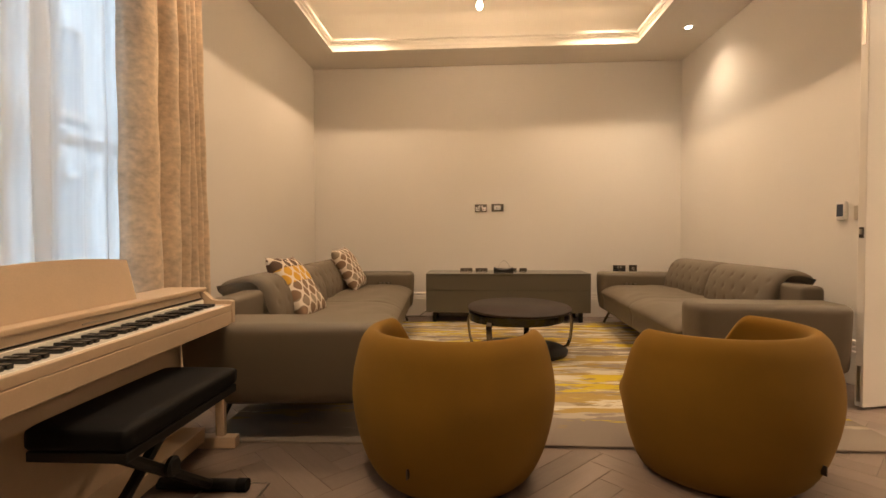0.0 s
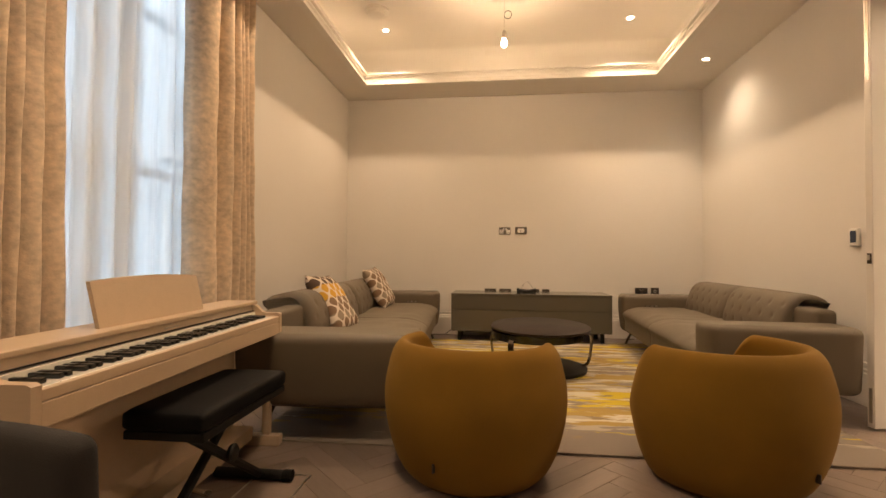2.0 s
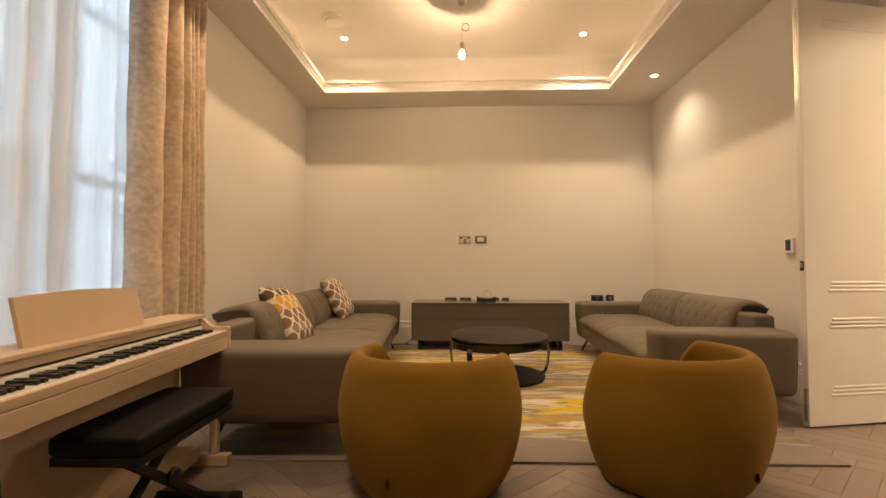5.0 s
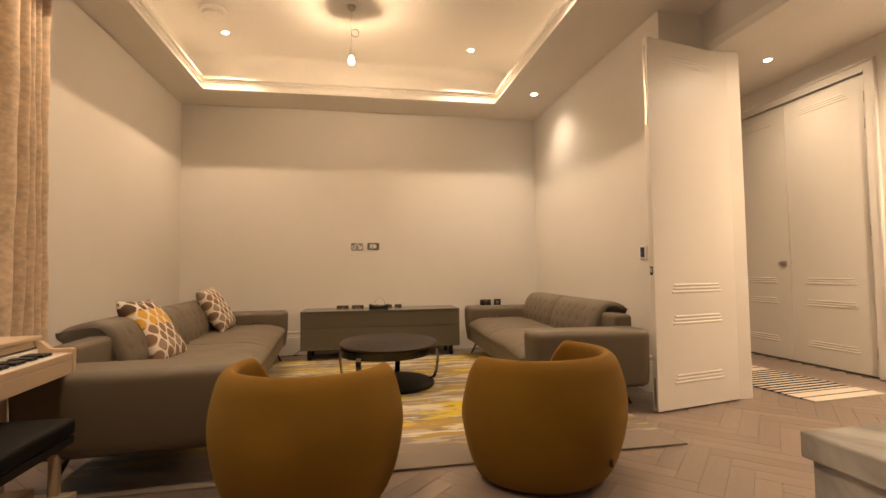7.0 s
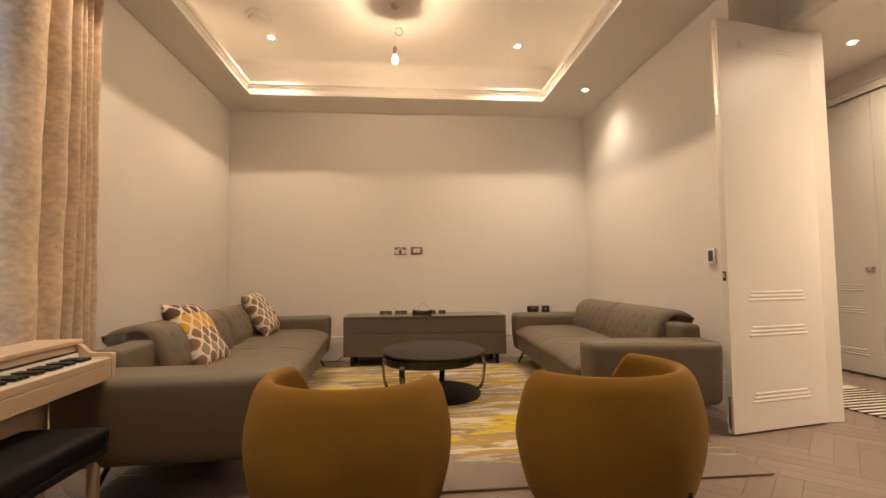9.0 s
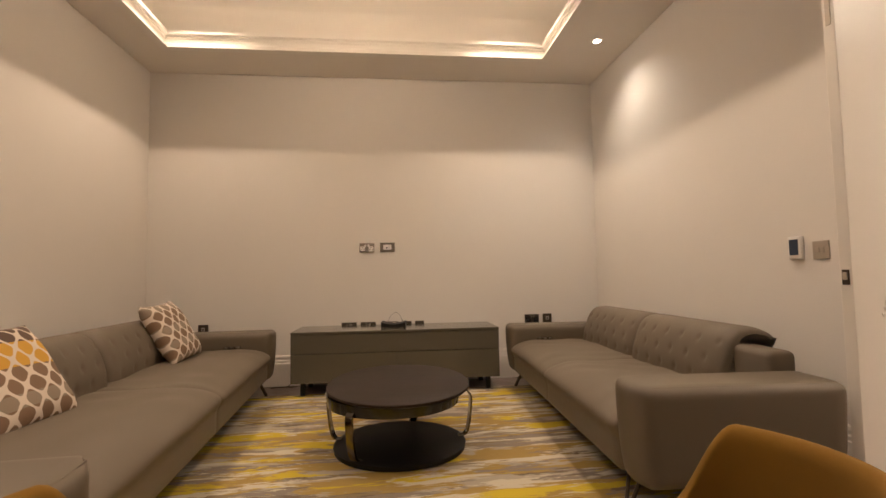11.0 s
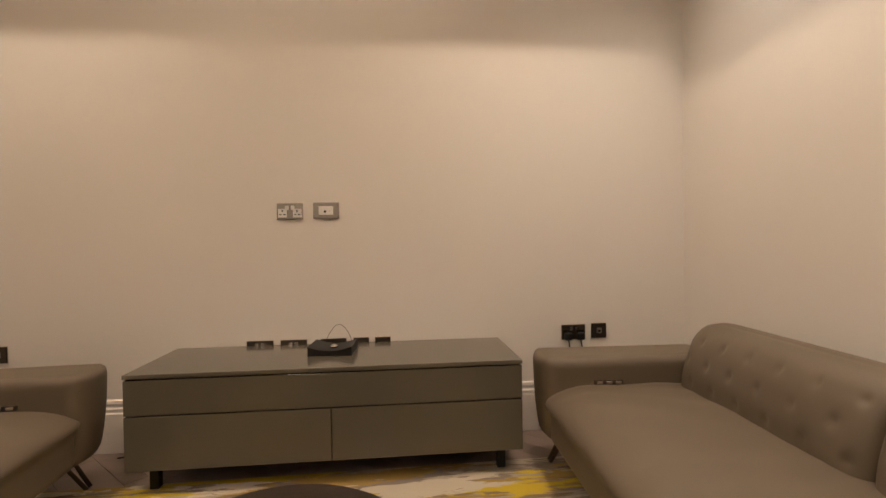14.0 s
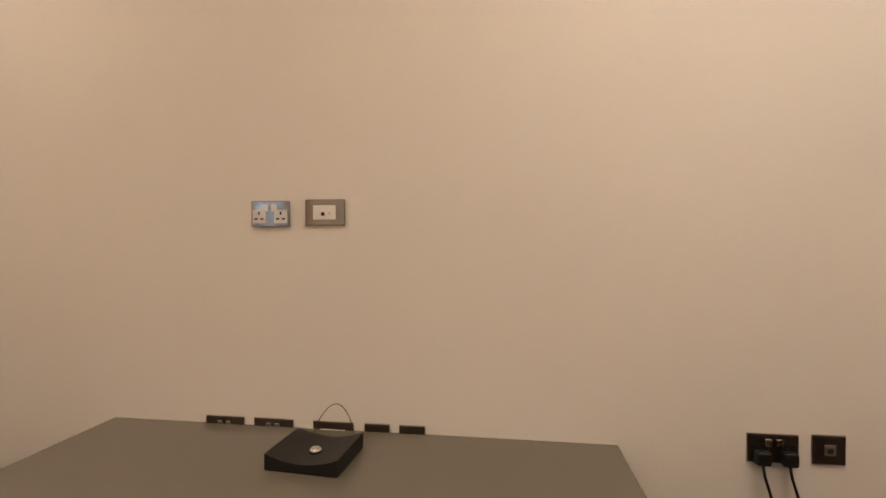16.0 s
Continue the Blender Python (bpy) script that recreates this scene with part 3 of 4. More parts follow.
def doors():
    ang = math.degrees(math.atan2(3.003 - 3.170, 2.705 - 3.495))
    door_leaf("door_1", 0.808, 2.66, pose(3.497, 3.170, 0, 0, 0, ang), "tall white panelled door leaf, standing wide open", edge_hardware=True)
    # cupboard doors in the hall, closed
    f, ya, ym, yb, top = HALL[1], 3.48, 4.32, 5.16, 2.77
    door_leaf("door_2", ym - ya - 0.005, top - 0.006, pose(f + 0.035, ym - 0.003, 0, 0, 0, -90), "tall white panelled cupboard door, closed")
    door_leaf("door_3", yb - ym - 0.005, top - 0.006, pose(f + 0.035, yb - 0.002, 0, 0, 0, -90), "tall white panelled cupboard door with a nickel knob, closed", handle_side=1)
    for z in (0.22, 1.32, 2.30, 2.55):
        hinge(f + 0.004, ya - 0.006, z)
    # architraves
    arch = fresh()
    for d, p in ((0.0, 0.022), (0.075, 0.030)):
        w = 0.075 if d == 0 else 0.025
        add_box(arch, f - p, f, ya - 0.012 - d - w, ya - 0.012 - d, 0, top + d + w, 0.004)
        add_box(arch, f - p, f, yb + 0.012 + d, yb + 0.012 + d + w, 0, top + d + w, 0.004)
        add_box(arch, f - p + 0.001, f, ya - 0.012 - d, yb + 0.012 + d, top + d, top + d + w, 0.004)
    structure(part("trim", arch, M_TRIM), "white moulded architrave round the cupboard doors", "architrave")
    # raised panel moulding on the hall wall beside the cupboard
    pm = fresh()
    for d, w, p in ((0.0, 0.022, 0.014), (0.022, 0.012, 0.008)):
        y0, y1, z0, z1 = 1.30 + d, 3.22 - d, 0.42 + d, 2.74 - d
        for a, b, c, e in ((y0, y1, z0, z0 + w), (y0, y1, z1 - w, z1), (y0, y0 + w, z0 + w, z1 - w), (y1 - w, y1, z0 + w, z1 - w)):
            add_box(pm, f - p, f, a, b, c, e, 0.003)
    structure(part("trim", pm, M_TRIM), "white raised panel moulding on the hall wall", "moulding")
    fr = fresh()
    add_box(fr, XD - 0.02, XD + 0.22, 3.178, 3.207, 0, 2.70, 0.003)
    add_box(fr, XD - 0.02, XD + 0.22, 1.45, 1.48, 0, 2.70, 0.003)
    add_box(fr, XD - 0.021, XD + 0.221, 1.45, 3.207, 2.70, 2.77, 0.003)
    add_box(fr, XD + 0.2, XD + 0.225, 3.18, 3.28, 0, 2.84, 0.004)
    structure(part("trim", fr, M_TRIM), "white painted door lining of the double doorway", "door lining")


def window():
    w = structure(thing("window_1", pose(XL - 0.12, 2.30, 0), "tall white sash window behind the voile", "window"), "tall white sash window behind the voile", "window")
    fr = fresh()
    for y in (-0.80, 0.74):
        add_box(fr, -0.03, 0.03, y, y + 0.06, 0.16, 2.85, 0.004)
    for z in (0.16, 2.79):
        add_box(fr, -0.029, 0.031, -0.74, 0.74, z, z + 0.06, 0.004)
    part("window_frame", fr, M_TRIM, w)
    for z in (1.45,):
        part("meeting_rail", box(-0.028, 0.032, -0.74, 0.74, z, z + 0.05, 0.004), M_TRIM, w)
    part("glazing_bar", box(-0.015, 0.015, -0.014, 0.014, 0.22, 2.79, 0.003), M_TRIM, w)
    part("window_sill", box(-0.05, 0.14, -0.79, 0.79, 0.135, 0.162, 0.004), M_TRIM, w)
    for z0, z1 in ((0.22, 1.45), (1.50, 2.79)):
        for y0, y1 in ((-0.74, -0.014), (0.014, 0.74)):
            p = part("pane", box(-0.002, 0.002, y0, y1, z0, z1), M_GLASS, w)
            p.visible_shadow = False


def facade():
    """The house across the street, seen faintly through the voile."""
    h = thing("house", pose(-11.0, 4.0, -4.0), "pale stone terrace house across the street with sash windows, tinted with blue daylight", "house")
    # stone parts carry the daylight blue in their colour
    part("wall", box(-0.6, 0, -14, 14, 0, 13.0), M_FACADE_SKY_TINT, h)
    part("string_course", box(0, 0.15, -14, 14, 3.7, 3.95, 0.03), M_FACADE_SKY_TINT, h)
    part("parapet", box(-0.7, 0.25, -14, 14, 13.0, 13.4, 0.04), M_FACADE_SKY_TINT, h)
    for k in range(9):
        for z in (0.9, 4.4, 8.6):
            y = -12.5 + 3.05 * k
            win = part("window", box(0.0, 0.06, y - 0.75, y + 0.75, z, z + 2.3), M_PANE_DARK, h)
            fr = fresh()
            for yy in (y - 0.8, y + 0.72):
                add_box(fr, 0.0, 0.12, yy, yy + 0.08, z - 0.05, z + 2.4)
            for zz in (z - 0.05, z + 1.1, z + 2.32):
                add_box(fr, 0.0, 0.12, y - 0.72, y + 0.72, zz, zz + 0.08)
            part("frame", fr, M_TRIM, win)
            part("sill", box(0.0, 0.2, y - 0.9, y + 0.9, z - 0.18, z - 0.05, 0.02), M_TRIM, win)
    structure(part("backdrop", box(-45, -44.5, -80, 80, -20, 70), glowing("pale_overcast_sky", (0.76, 0.88, 1.0), 0.95)), "pale overcast sky beyond the roofs", "sky")
    structure(part("ground", box(-60, XL - 0.3, -60, 60, -4.1, -4.0), material("asphalt_street", (0.06, 0.06, 0.06), 0.9, grain=0.2, grain_scale=30, blotch=0.1)), "grey asphalt street far below the window", "street")


def drape(name, y0, y1, widths, x, amp, z0, z1, mat, label, category, thick=0.006, seed=0, taper=0.0):
    """A hung cloth whose pleats have the given relative widths; broad pleats lie flatter, and all are drawn tighter at the top."""
    rnd = random.Random(seed)
    bm = fresh()
    total, n, start = sum(widths), len(widths), 0.0
    us = []
    for k, w in enumerate(widths):
        steps = 16 if w > 1.0 else 12
        for q in range(steps + (k == n - 1)):
            us.append((k, q / steps, (start + w * q / steps) / total))
        start += w
    ph = [rnd.uniform(-1.0, 1.0) for _ in range(n + 2)]
    am = [min(1.25, 0.55 + 0.38 * w) * rnd.uniform(0.85, 1.15) for w in widths] + [1.0]
    nz = 26
    grid = []
    for k, f, u in us:
        col = []
        for q in range(nz + 1):
            w = q / nz
            swing = 0.05 * math.sin(2.6 * w + 3 * ph[k]) * (1 - w)
            # rounded fronts that meet in pinched, shaded valleys
            c = 1 - 2 * abs(math.sin(math.pi * min(1.0, max(0.0, f + swing * f * (1 - f) * 4)))) ** (0.5 if widths[k] > 1.0 else 0.75)
            a = amp * (am[k] * (1 - f) + am[k + 1] * f) * (1.0 - 0.30 * w)
            ripple = 0.004 * math.sin(31 * w + 9 * u + 5 * ph[k]) * math.sin(3 * w) + 0.008 * math.sin(5 * w + 8 * u)
            yy = y0 + (y1 - y0) * u + 0.010 * math.sin(3.5 * w + 4 * ph[k]) * min(1, 6 * u, 6 * (1 - u)) + taper * (1 - w) * (u - 0.5)
            col.append(bm.verts.new((x - a * c + ripple, yy, z0 + (z1 - z0) * w)))
        grid.append(col)
    for a, b in zip(grid, grid[1:]):
        for q in range(nz):
            bm.faces.new((a[q], b[q], b[q + 1], a[q + 1]))
    ob = part(name, bm, mat, smooth="all")
    sol = ob.modifiers.new("cloth", "SOLIDIFY")
    sol.thickness = thick
    return tagged(ob, label, category)


def curtains():
    lab = "floor-length crushed velvet beige curtain, drawn open"
    drape("curtain", 2.69, 3.33, (2.3, 1.5, 0.75, 0.65, 0.6, 0.7), XL + 0.130, 0.080, 0.015, ZC - 0.045, M_CURTAIN, lab, "curtain", 0.008, 3, 0.03)
    drape("curtain", 1.25, 1.80, (1.3, 0.65, 0.7, 0.9, 0.6, 0.65, 1.2, 1.3), XL + 0.130, 0.080, 0.015, ZC - 0.045, M_CURTAIN, lab, "curtain", 0.008, 8, 0.03)
    drape("voile_curtain", 1.50, 3.22, (1.0, 0.8, 1.4, 0.7, 1.0, 0.6, 1.2, 0.9, 0.7, 1.3, 0.8, 1.1), XL + 0.035, 0.020, 0.02, ZC - 0.05, M_SHEER, "sheer white voile curtain over the window", "curtain", 0.0012, 5)
    tagged(part("curtain_track", box(XL + 0.015, XL + 0.20, 1.10, 3.47, ZC - 0.045, ZC - 0.002, 0.004), M_TRIM), "white ceiling-fixed curtain track", "curtain track")


# ---- lamp bodies, those of the added fill lamps too ----
def downlight(p):
    d = thing("downlight", pose(p[0], p[1], p[2]), "small round white downlight fitting, lit, used for real and added lamps", "downlight", "recessed downlights")
    bm = lathe([(0.030, -0.004), (0.047, -0.006), (0.050, -0.0005), (0.030, -0.0005)], 32)
    part("bezel", bm, M_TRIM, d, smooth=True)
    part("lens", lathe([(0.029, -0.0075), (0.0295, -0.005)], 24), M_GLOW, d, "glowing lens")


def pendant():
    p = thing("pendant_lamp", pose(0.62, 4.48, ZT), "bare warm bulb on a looped flex below the tray ceiling, lit", "pendant lamp")
    part("ceiling_cup", lathe([(0.008, -0.05), (0.035, -0.03), (0.042, -0.004), (0.042, 0.0)], 28), M_NICKEL, p, "small nickel ceiling cup", smooth=True)
    part("flex", tube([(0, 0, -0.04), (0.002, 0, -0.2), (-0.001, 0, -0.33), (0, 0, -0.42)], 0.003, 8), M_NICKEL, p, smooth="all")
    loop = [(0.035 + 0.035 * math.cos(a), 0.004 * math.sin(a), -0.26 + 0.04 * math.sin(a)) for a in [2 * math.pi * k / 20 for k in range(20)]]
    part("flex_loop", tube(loop, 0.0035, 8, closed=True), M_DARKMETAL, p, "coil of spare flex", smooth="all")
    part("lampholder", lathe([(0.020, -0.487), (0.024, -0.480), (0.024, -0.430), (0.012, -0.41), (0.004, -0.405)], 24), M_NICKEL, p, "nickel lampholder", smooth=True)
    b = part("bulb", lathe([(0.002, -0.572), (0.016, -0.568), (0.026, -0.555), (0.030, -0.536), (0.027, -0.515), (0.018, -0.497), (0.0145, -0.486)], 28), M_BULB, p, "glowing opal bulb", smooth="all")
    b.visible_shadow = False


def smoke_alarm():
    s = thing("smoke_alarm", pose(-0.70, 4.75, ZT), "round white smoke alarm on the tray ceiling", "smoke alarm")
    part("base", lathe([(0.118, -0.030), (0.128, -0.022), (0.128, 0.0)], 40), M_TRIM, s, smooth=True)
    part("cap", lathe([(0.06, -0.062), (0.088, -0.056), (0.098, -0.036), (0.098, -0.031)], 40), M_TRIM, s, smooth=True)


# ---- wall plates ----
def wall_plate(name, m, w, h, mat, label, kind, category="socket"):
    """A plate in the local x-z plane that faces -y."""
    s = thing(name, m, label, category)
    part("plate", box(-w / 2, w / 2, -0.008, 0, -h / 2, h / 2, 0.003), mat, s)
    if mat is M_DARKMETAL:
        part("rim", box(-w / 2 - 0.0025, w / 2 + 0.0025, -0.0035, 0, -h / 2 - 0.0025, h / 2 + 0.0025, 0.001), M_NICKEL, s, "thin bright metal rim")
    insert = M_WHITEPLASTIC if kind.endswith("white") else M_BLACK
    if kind.startswith("double"):
        for x in (-w / 4 - 0.004, w / 4 + 0.004):
            part("socket_face", box(x - 0.024, x + 0.024, -0.0105, -0.008, -0.034, 0.014, 0.001), insert, s)
            for dx, dz, ww, hh in ((0, 0.002, 0.003, 0.006), (-0.011, -0.018, 0.006, 0.003), (0.011, -0.018, 0.006, 0.003)):
                part("slot", box(x + dx - ww, x + dx + ww, -0.0115, -0.0105, dz - hh, dz + hh), M_HOLE, s)
        for x in (-0.016, 0.016):
            part("rocker", box(x - 0.010, x + 0.010, -0.013, -0.008, 0.008, 0.032, 0.002), M_CHROME if kind == "double" else insert, s)
    elif kind.startswith("single"):
        part("insert", box(-0.016, 0.016, -0.011, -0.008, -0.016, 0.018, 0.002), M_NICKEL, s)
        part("slot", box(-0.008, 0.008, -0.0125, -0.011, -0.008, 0.006), M_HOLE, s)
    elif kind.startswith("aerial"):
        part("insert", box(-0.042, 0.040, -0.0105, -0.008, -0.025, 0.025, 0.001), insert, s)
        part("port", lathe([(0.007, 0), (0.007, 0.002)], 16), M_HOLE, s, at=pose(-0.006, -0.0105, -0.006, 90, 0, 0))
        part("port", lathe([(0.004, 0), (0.004, 0.002)], 16), M_NICKEL, s, at=pose(0.018, -0.0105, -0.004, 90, 0, 0))
    elif kind.startswith("data"):
        part("insert", box(-0.045, 0.045, -0.0105, -0.008, -0.018, 0.020, 0.001), M_WHITEPLASTIC, s)
    return s


def plug(x, z, m):
    p = thing("plug", m, "black three-pin plug pushed into the wall socket", "plug", "plugs beside the sofa")
    part("body", box(-0.022, 0.022, -0.030, 0.0, -0.026, 0.018, 0.008, 3), M_BLACK, p, smooth=True)
    part("flex", tube([(0, -0.018, -0.024), (0.004, -0.022, -0.06), (0.016, -0.03, -0.11), (0.03, -0.03, -0.17), (0.04, -0.028, -0.26), (0.05, -0.026, -0.40)], 0.0042, 8), M_BLACK, p, "black flex", smooth="all")


def plates():
    f = YB - 0.001
    wall_plate("socket", pose(0.656, f, 1.322), 0.146, 0.092, M_PLATE, "polished steel double socket high on the wall", "double_white")
    wall_plate("aerial_plate", pose(0.858, f, 1.326), 0.146, 0.092, M_PLATE, "polished steel aerial plate high on the wall", "aerial_white")
    for x, w, k, n, lab in ((0.478, 0.146, "double", "socket", "dark double socket just above the media unit"), (0.664, 0.146, "double", "socket", "dark double socket just above the media unit"),
                            (0.886, 0.146, "data", "data_plate", "dark data plate just above the media unit"), (1.044, 0.088, "single", "data_plate", "dark single data plate above the media unit"),
                            (1.168, 0.088, "single", "socket", "dark single plate just above the media unit")):
        wall_plate(n, pose(x, f, 0.545), w, 0.088, M_DARKMETAL, lab, k)
    wall_plate("socket", pose(2.315, f, 0.580), 0.146, 0.088, M_DARKMETAL, "dark double socket beside the sofa", "double")
    wall_plate("socket", pose(2.475, f, 0.584), 0.092, 0.088, M_DARKMETAL, "dark single socket beside the sofa", "single")
    wall_plate("socket", pose(-0.886, f, 0.560), 0.090, 0.088, M_DARKMETAL, "dark single socket behind the sofa arm", "single")
    plug(0, 0, pose(2.275, f - 0.0115, 0.562))
    plug(0, 0, pose(2.352, f - 0.0115, 0.562))
    t = thing("thermostat", pose(XR - 0.001, 3.562, 1.135, 0, 0, -90), "white room thermostat with a blue screen on the wall", "thermostat")
    part("body", box(-0.040, 0.040, -0.024, 0, -0.060, 0.060, 0.006, 3), M_WHITEPLASTIC, t, smooth=True)
    part("screen", box(-0.027, 0.027, -0.0265, -0.0235, -0.038, 0.044, 0.001), M_SCREEN, t, "dark blue screen")
    s = thing("light_switch", pose(XR - 0.001, 3.425, 1.117, 0, 0, -90), "brushed nickel light switch plate on the wall", "switch")
    part("plate", box(-0.045, 0.045, -0.007, 0, -0.045, 0.045, 0.002), M_NICKEL, s)
    for x in (-0.014, 0.014):
        part("button", box(x - 0.009, x + 0.009, -0.010, -0.007, -0.014, 0.014, 0.002), M_NICKEL, s)


# ---- seating ----
def dimple(x, z, w, h):
    """Depth of button tufting at (x, z) on a back of that size, rows staggered."""
    d = 0.0
    cols = round(w / 0.16)
    for r in range(3):
        for c in range(cols):
            cx = -w / 2 + (c + (0.35 if r % 2 else 0.75)) * w / (cols + 0.1)
            cz = -h / 2 + 0.075 + r * 0.085
            q = (x - cx) ** 2 + (z - cz) ** 2
            d += math.exp(-q / 0.00022) + 0.22 * math.exp(-q / 0.0016)
    return d


def sofa(m, length, depth, seats, label, far=1, near_arm=0.30, reach=0.0, gap=0.13):
    """Local frame: x along the length, seat front at y=0, back towards +y."""
    s = thing("sofa", m, label, "sofa", "pair of sofas")
    aw, arm, seat_z, base, da = 0.255, 0.577, 0.445, 0.165, 0.875
    arms = (near_arm, aw) if far else (aw, near_arm)
    inner0, inner1 = arms[0], length - arms[1]
    for k, (x, aw) in enumerate(((0.0, arms[0]), (inner1, arms[1]))):
        ahead = reach if (k == 0) == bool(far) else 0.0
        def shape(px, py, pz, aw=aw, k=k):
            top = max(0.0, min(1.0, (pz + 0.23) / 0.46))
            front = max(0.0, -py / (da / 2))
            u = px / (aw / 2)
            outer = max(0.0, u * (-1 if k == 0 else 1))
            tuck, lift = (0.06, 0.05) if ahead > 0 else (0.03, 0.015)
            px -= (-1 if k == 0 else 1) * tuck * outer * (1 - top) ** 1.8
            pz += lift * outer * (1 - top) ** 2
            return (px * (1.0 + 0.05 * top), py + 0.035 * front * (1 - top) ** 3 + 0.032 * u * u * front ** 8, pz)
        part("armrest", soft_box(aw, da + ahead, arm - base, 0.045, 18, shape), M_LEATHER, s, at=pose(x + aw / 2, (da - ahead) / 2 - 0.012, (arm + base) / 2), smooth="all")
        seam = [(x + 0.02 + (aw - 0.04) * a, b, arm - 0.0075) for a, b in ((0.0, da - 0.06), (0.0, 0.06 - ahead), (0.12, 0.028 - ahead), (0.5, 0.018 - ahead), (0.88, 0.028 - ahead), (1.0, 0.06 - ahead), (1.0, da - 0.06))]
        part("piping", tube(seam, 0.0035, 6), M_LEATHER, s, "stitched seam", smooth="all")
    w = (inner1 - inner0) / seats
    for k in range(seats):
        def seat_shape(px, py, pz):
            top = max(0.0, pz) / ((seat_z - base) / 2)
            u, v = px / (w / 2), py / 0.8 + 0.5
            round_front = max(0.0, 0.22 - (py + 0.40)) / 0.22
            z = pz - top * 0.075 * round_front ** 2.2 + top * 0.012 * math.cos(u * 1.4) - 0.004 * top * math.sin(9 * v + 3 * u) ** 2 - 0.003 * top * math.sin(14 * u * u + 5 * v) * math.cos(7 * v - 2 * u)
            return (px, py + 0.035 * (1 - top) * round_front, z)
        part("seat", soft_box(w + 0.066, 0.80, seat_z - base, 0.045, 24, seat_shape), M_LEATHER, s, at=pose(inner0 + w * (k + 0.5), 0.40 - 0.005, (seat_z + base) / 2), smooth="all")
    # back: a low frame, and per seat one tufted cushion that rolls over the top into a headrest flap
    b0, b1 = (inner0 + gap, inner1 - 0.01) if far else (inner0 + 0.01, inner1 - gap)
    part("back_frame", box(inner0 + 0.002, inner1 - 0.002, 0.74, 0.875, base, 0.655, 0.03, 3), M_LEATHER, s, smooth=True)
    bw = (b1 - b0) / seats - 0.004
    line = curve([(0.635, 0.41), (0.650, 0.50), (0.685, 0.60), (0.722, 0.675), (0.770, 0.722), (0.83, 0.738), (0.90, 0.728), (depth, 0.695)], 8)
    n = len(line)
    for k in range(seats):
        bm = fresh()
        cols = []
        m_x = 110
        for i in range(m_x + 1):
            x = -bw / 2 + bw * i / m_x
            edge = min(1.0, (bw / 2 - abs(x)) / 0.075)
            soft = 1 - math.sqrt(max(0.0, 1 - (1 - edge) ** 2))
            front, back = [], []
            for j, (y, z) in enumerate(line):
                v = j / (n - 1)
                y0, z0 = line[max(j - 1, 0)]
                y1, z1 = line[min(j + 1, n - 1)]
                d = Vector((y1 - y0, z1 - z0)).normalized()
                nrm = Vector((-d.y, d.x))
                thick = 0.105 * (1 - v) + 0.050 * v
                puff = 0.022 * math.sin(math.pi * min(1.0, v * 1.5)) * math.cos(x / bw * 2.2) if v < 0.67 else 0.0
                sunk = 0.0092 * dimple(x, z - 0.56, bw, 0.30) if v < 0.55 else 0.0
                round_end = 0.5 * thick * max(0.0, (v - 0.93) / 0.07) ** 2 + 0.4 * thick * max(0.0, (0.06 - v) / 0.06) ** 2
                off = 1.5 * puff - sunk - 0.49 * thick * soft - round_end
                front.append(bm.verts.new((x, y + nrm.x * off, z + nrm.y * off)))
                back_off = -thick + 0.47 * thick * soft + 0.4 * round_end
                back.append(bm.verts.new((x, y + nrm.x * back_off, z + nrm.y * back_off)))
            cols.append(front + back[::-1])
        ring = len(cols[0])
        for p, q in zip(cols, cols[1:]):
            for j in range(ring):
                bm.faces.new((p[j], q[j], q[(j + 1) % ring], p[(j + 1) % ring]))
        bm.faces.new(cols[0])
        bm.faces.new(cols[-1][::-1])
        bmesh.ops.recalc_face_normals(bm, faces=bm.faces)
        part("backrest", bm, M_LEATHER, s, "button-tufted backrest rolling into a headrest", at=pose(b0 + (bw + 0.004) * (k + 0.5), 0, 0), smooth="all")
    for x, sx in ((0.36 if far else 0.12, 1), (length - (0.12 if far else 0.30), -1)):
        for y, sy in ((0.12, 1), (0.78, -1)):
            part("leg", tube([(x - 0.035 * sx, y + 0.03 * sy, base + 0.005), (x - 0.05 * sx, y - 0.05 * sy, 0.008), (x - 0.02 * sx, y - 0.05 * sy, 0.006), (x + 0.055 * sx, y + 0.01 * sy, base + 0.005)], 0.009, 8), M_DARKMETAL, s, "bent dark metal leg", smooth=True)
    part("underside", box(inner0 - 0.04, inner1 + 0.04, 0.10, 0.82, base - 0.02, base + 0.02), M_BLACK, s)
    # recline switch let into the foot of the far arm
    e, sgn = (inner1, -1) if far else (inner0, 1)
    sw = part("recline_switch", box(min(e, e + sgn * 0.010), max(e, e + sgn * 0.010), 0.24, 0.38, seat_z + 0.002, seat_z + 0.024, 0.003), M_DARKMETAL, s, "slim recline switch plate")
    for y in (0.265, 0.31, 0.355):
        part("button", box(min(e + sgn * 0.0105, e + sgn * 0.016), max(e + sgn * 0.0105, e + sgn * 0.016), y - 0.015, y + 0.015, seat_z + 0.006, seat_z + 0.020, 0.002), M_CHROME, sw, "chrome button")
    return s


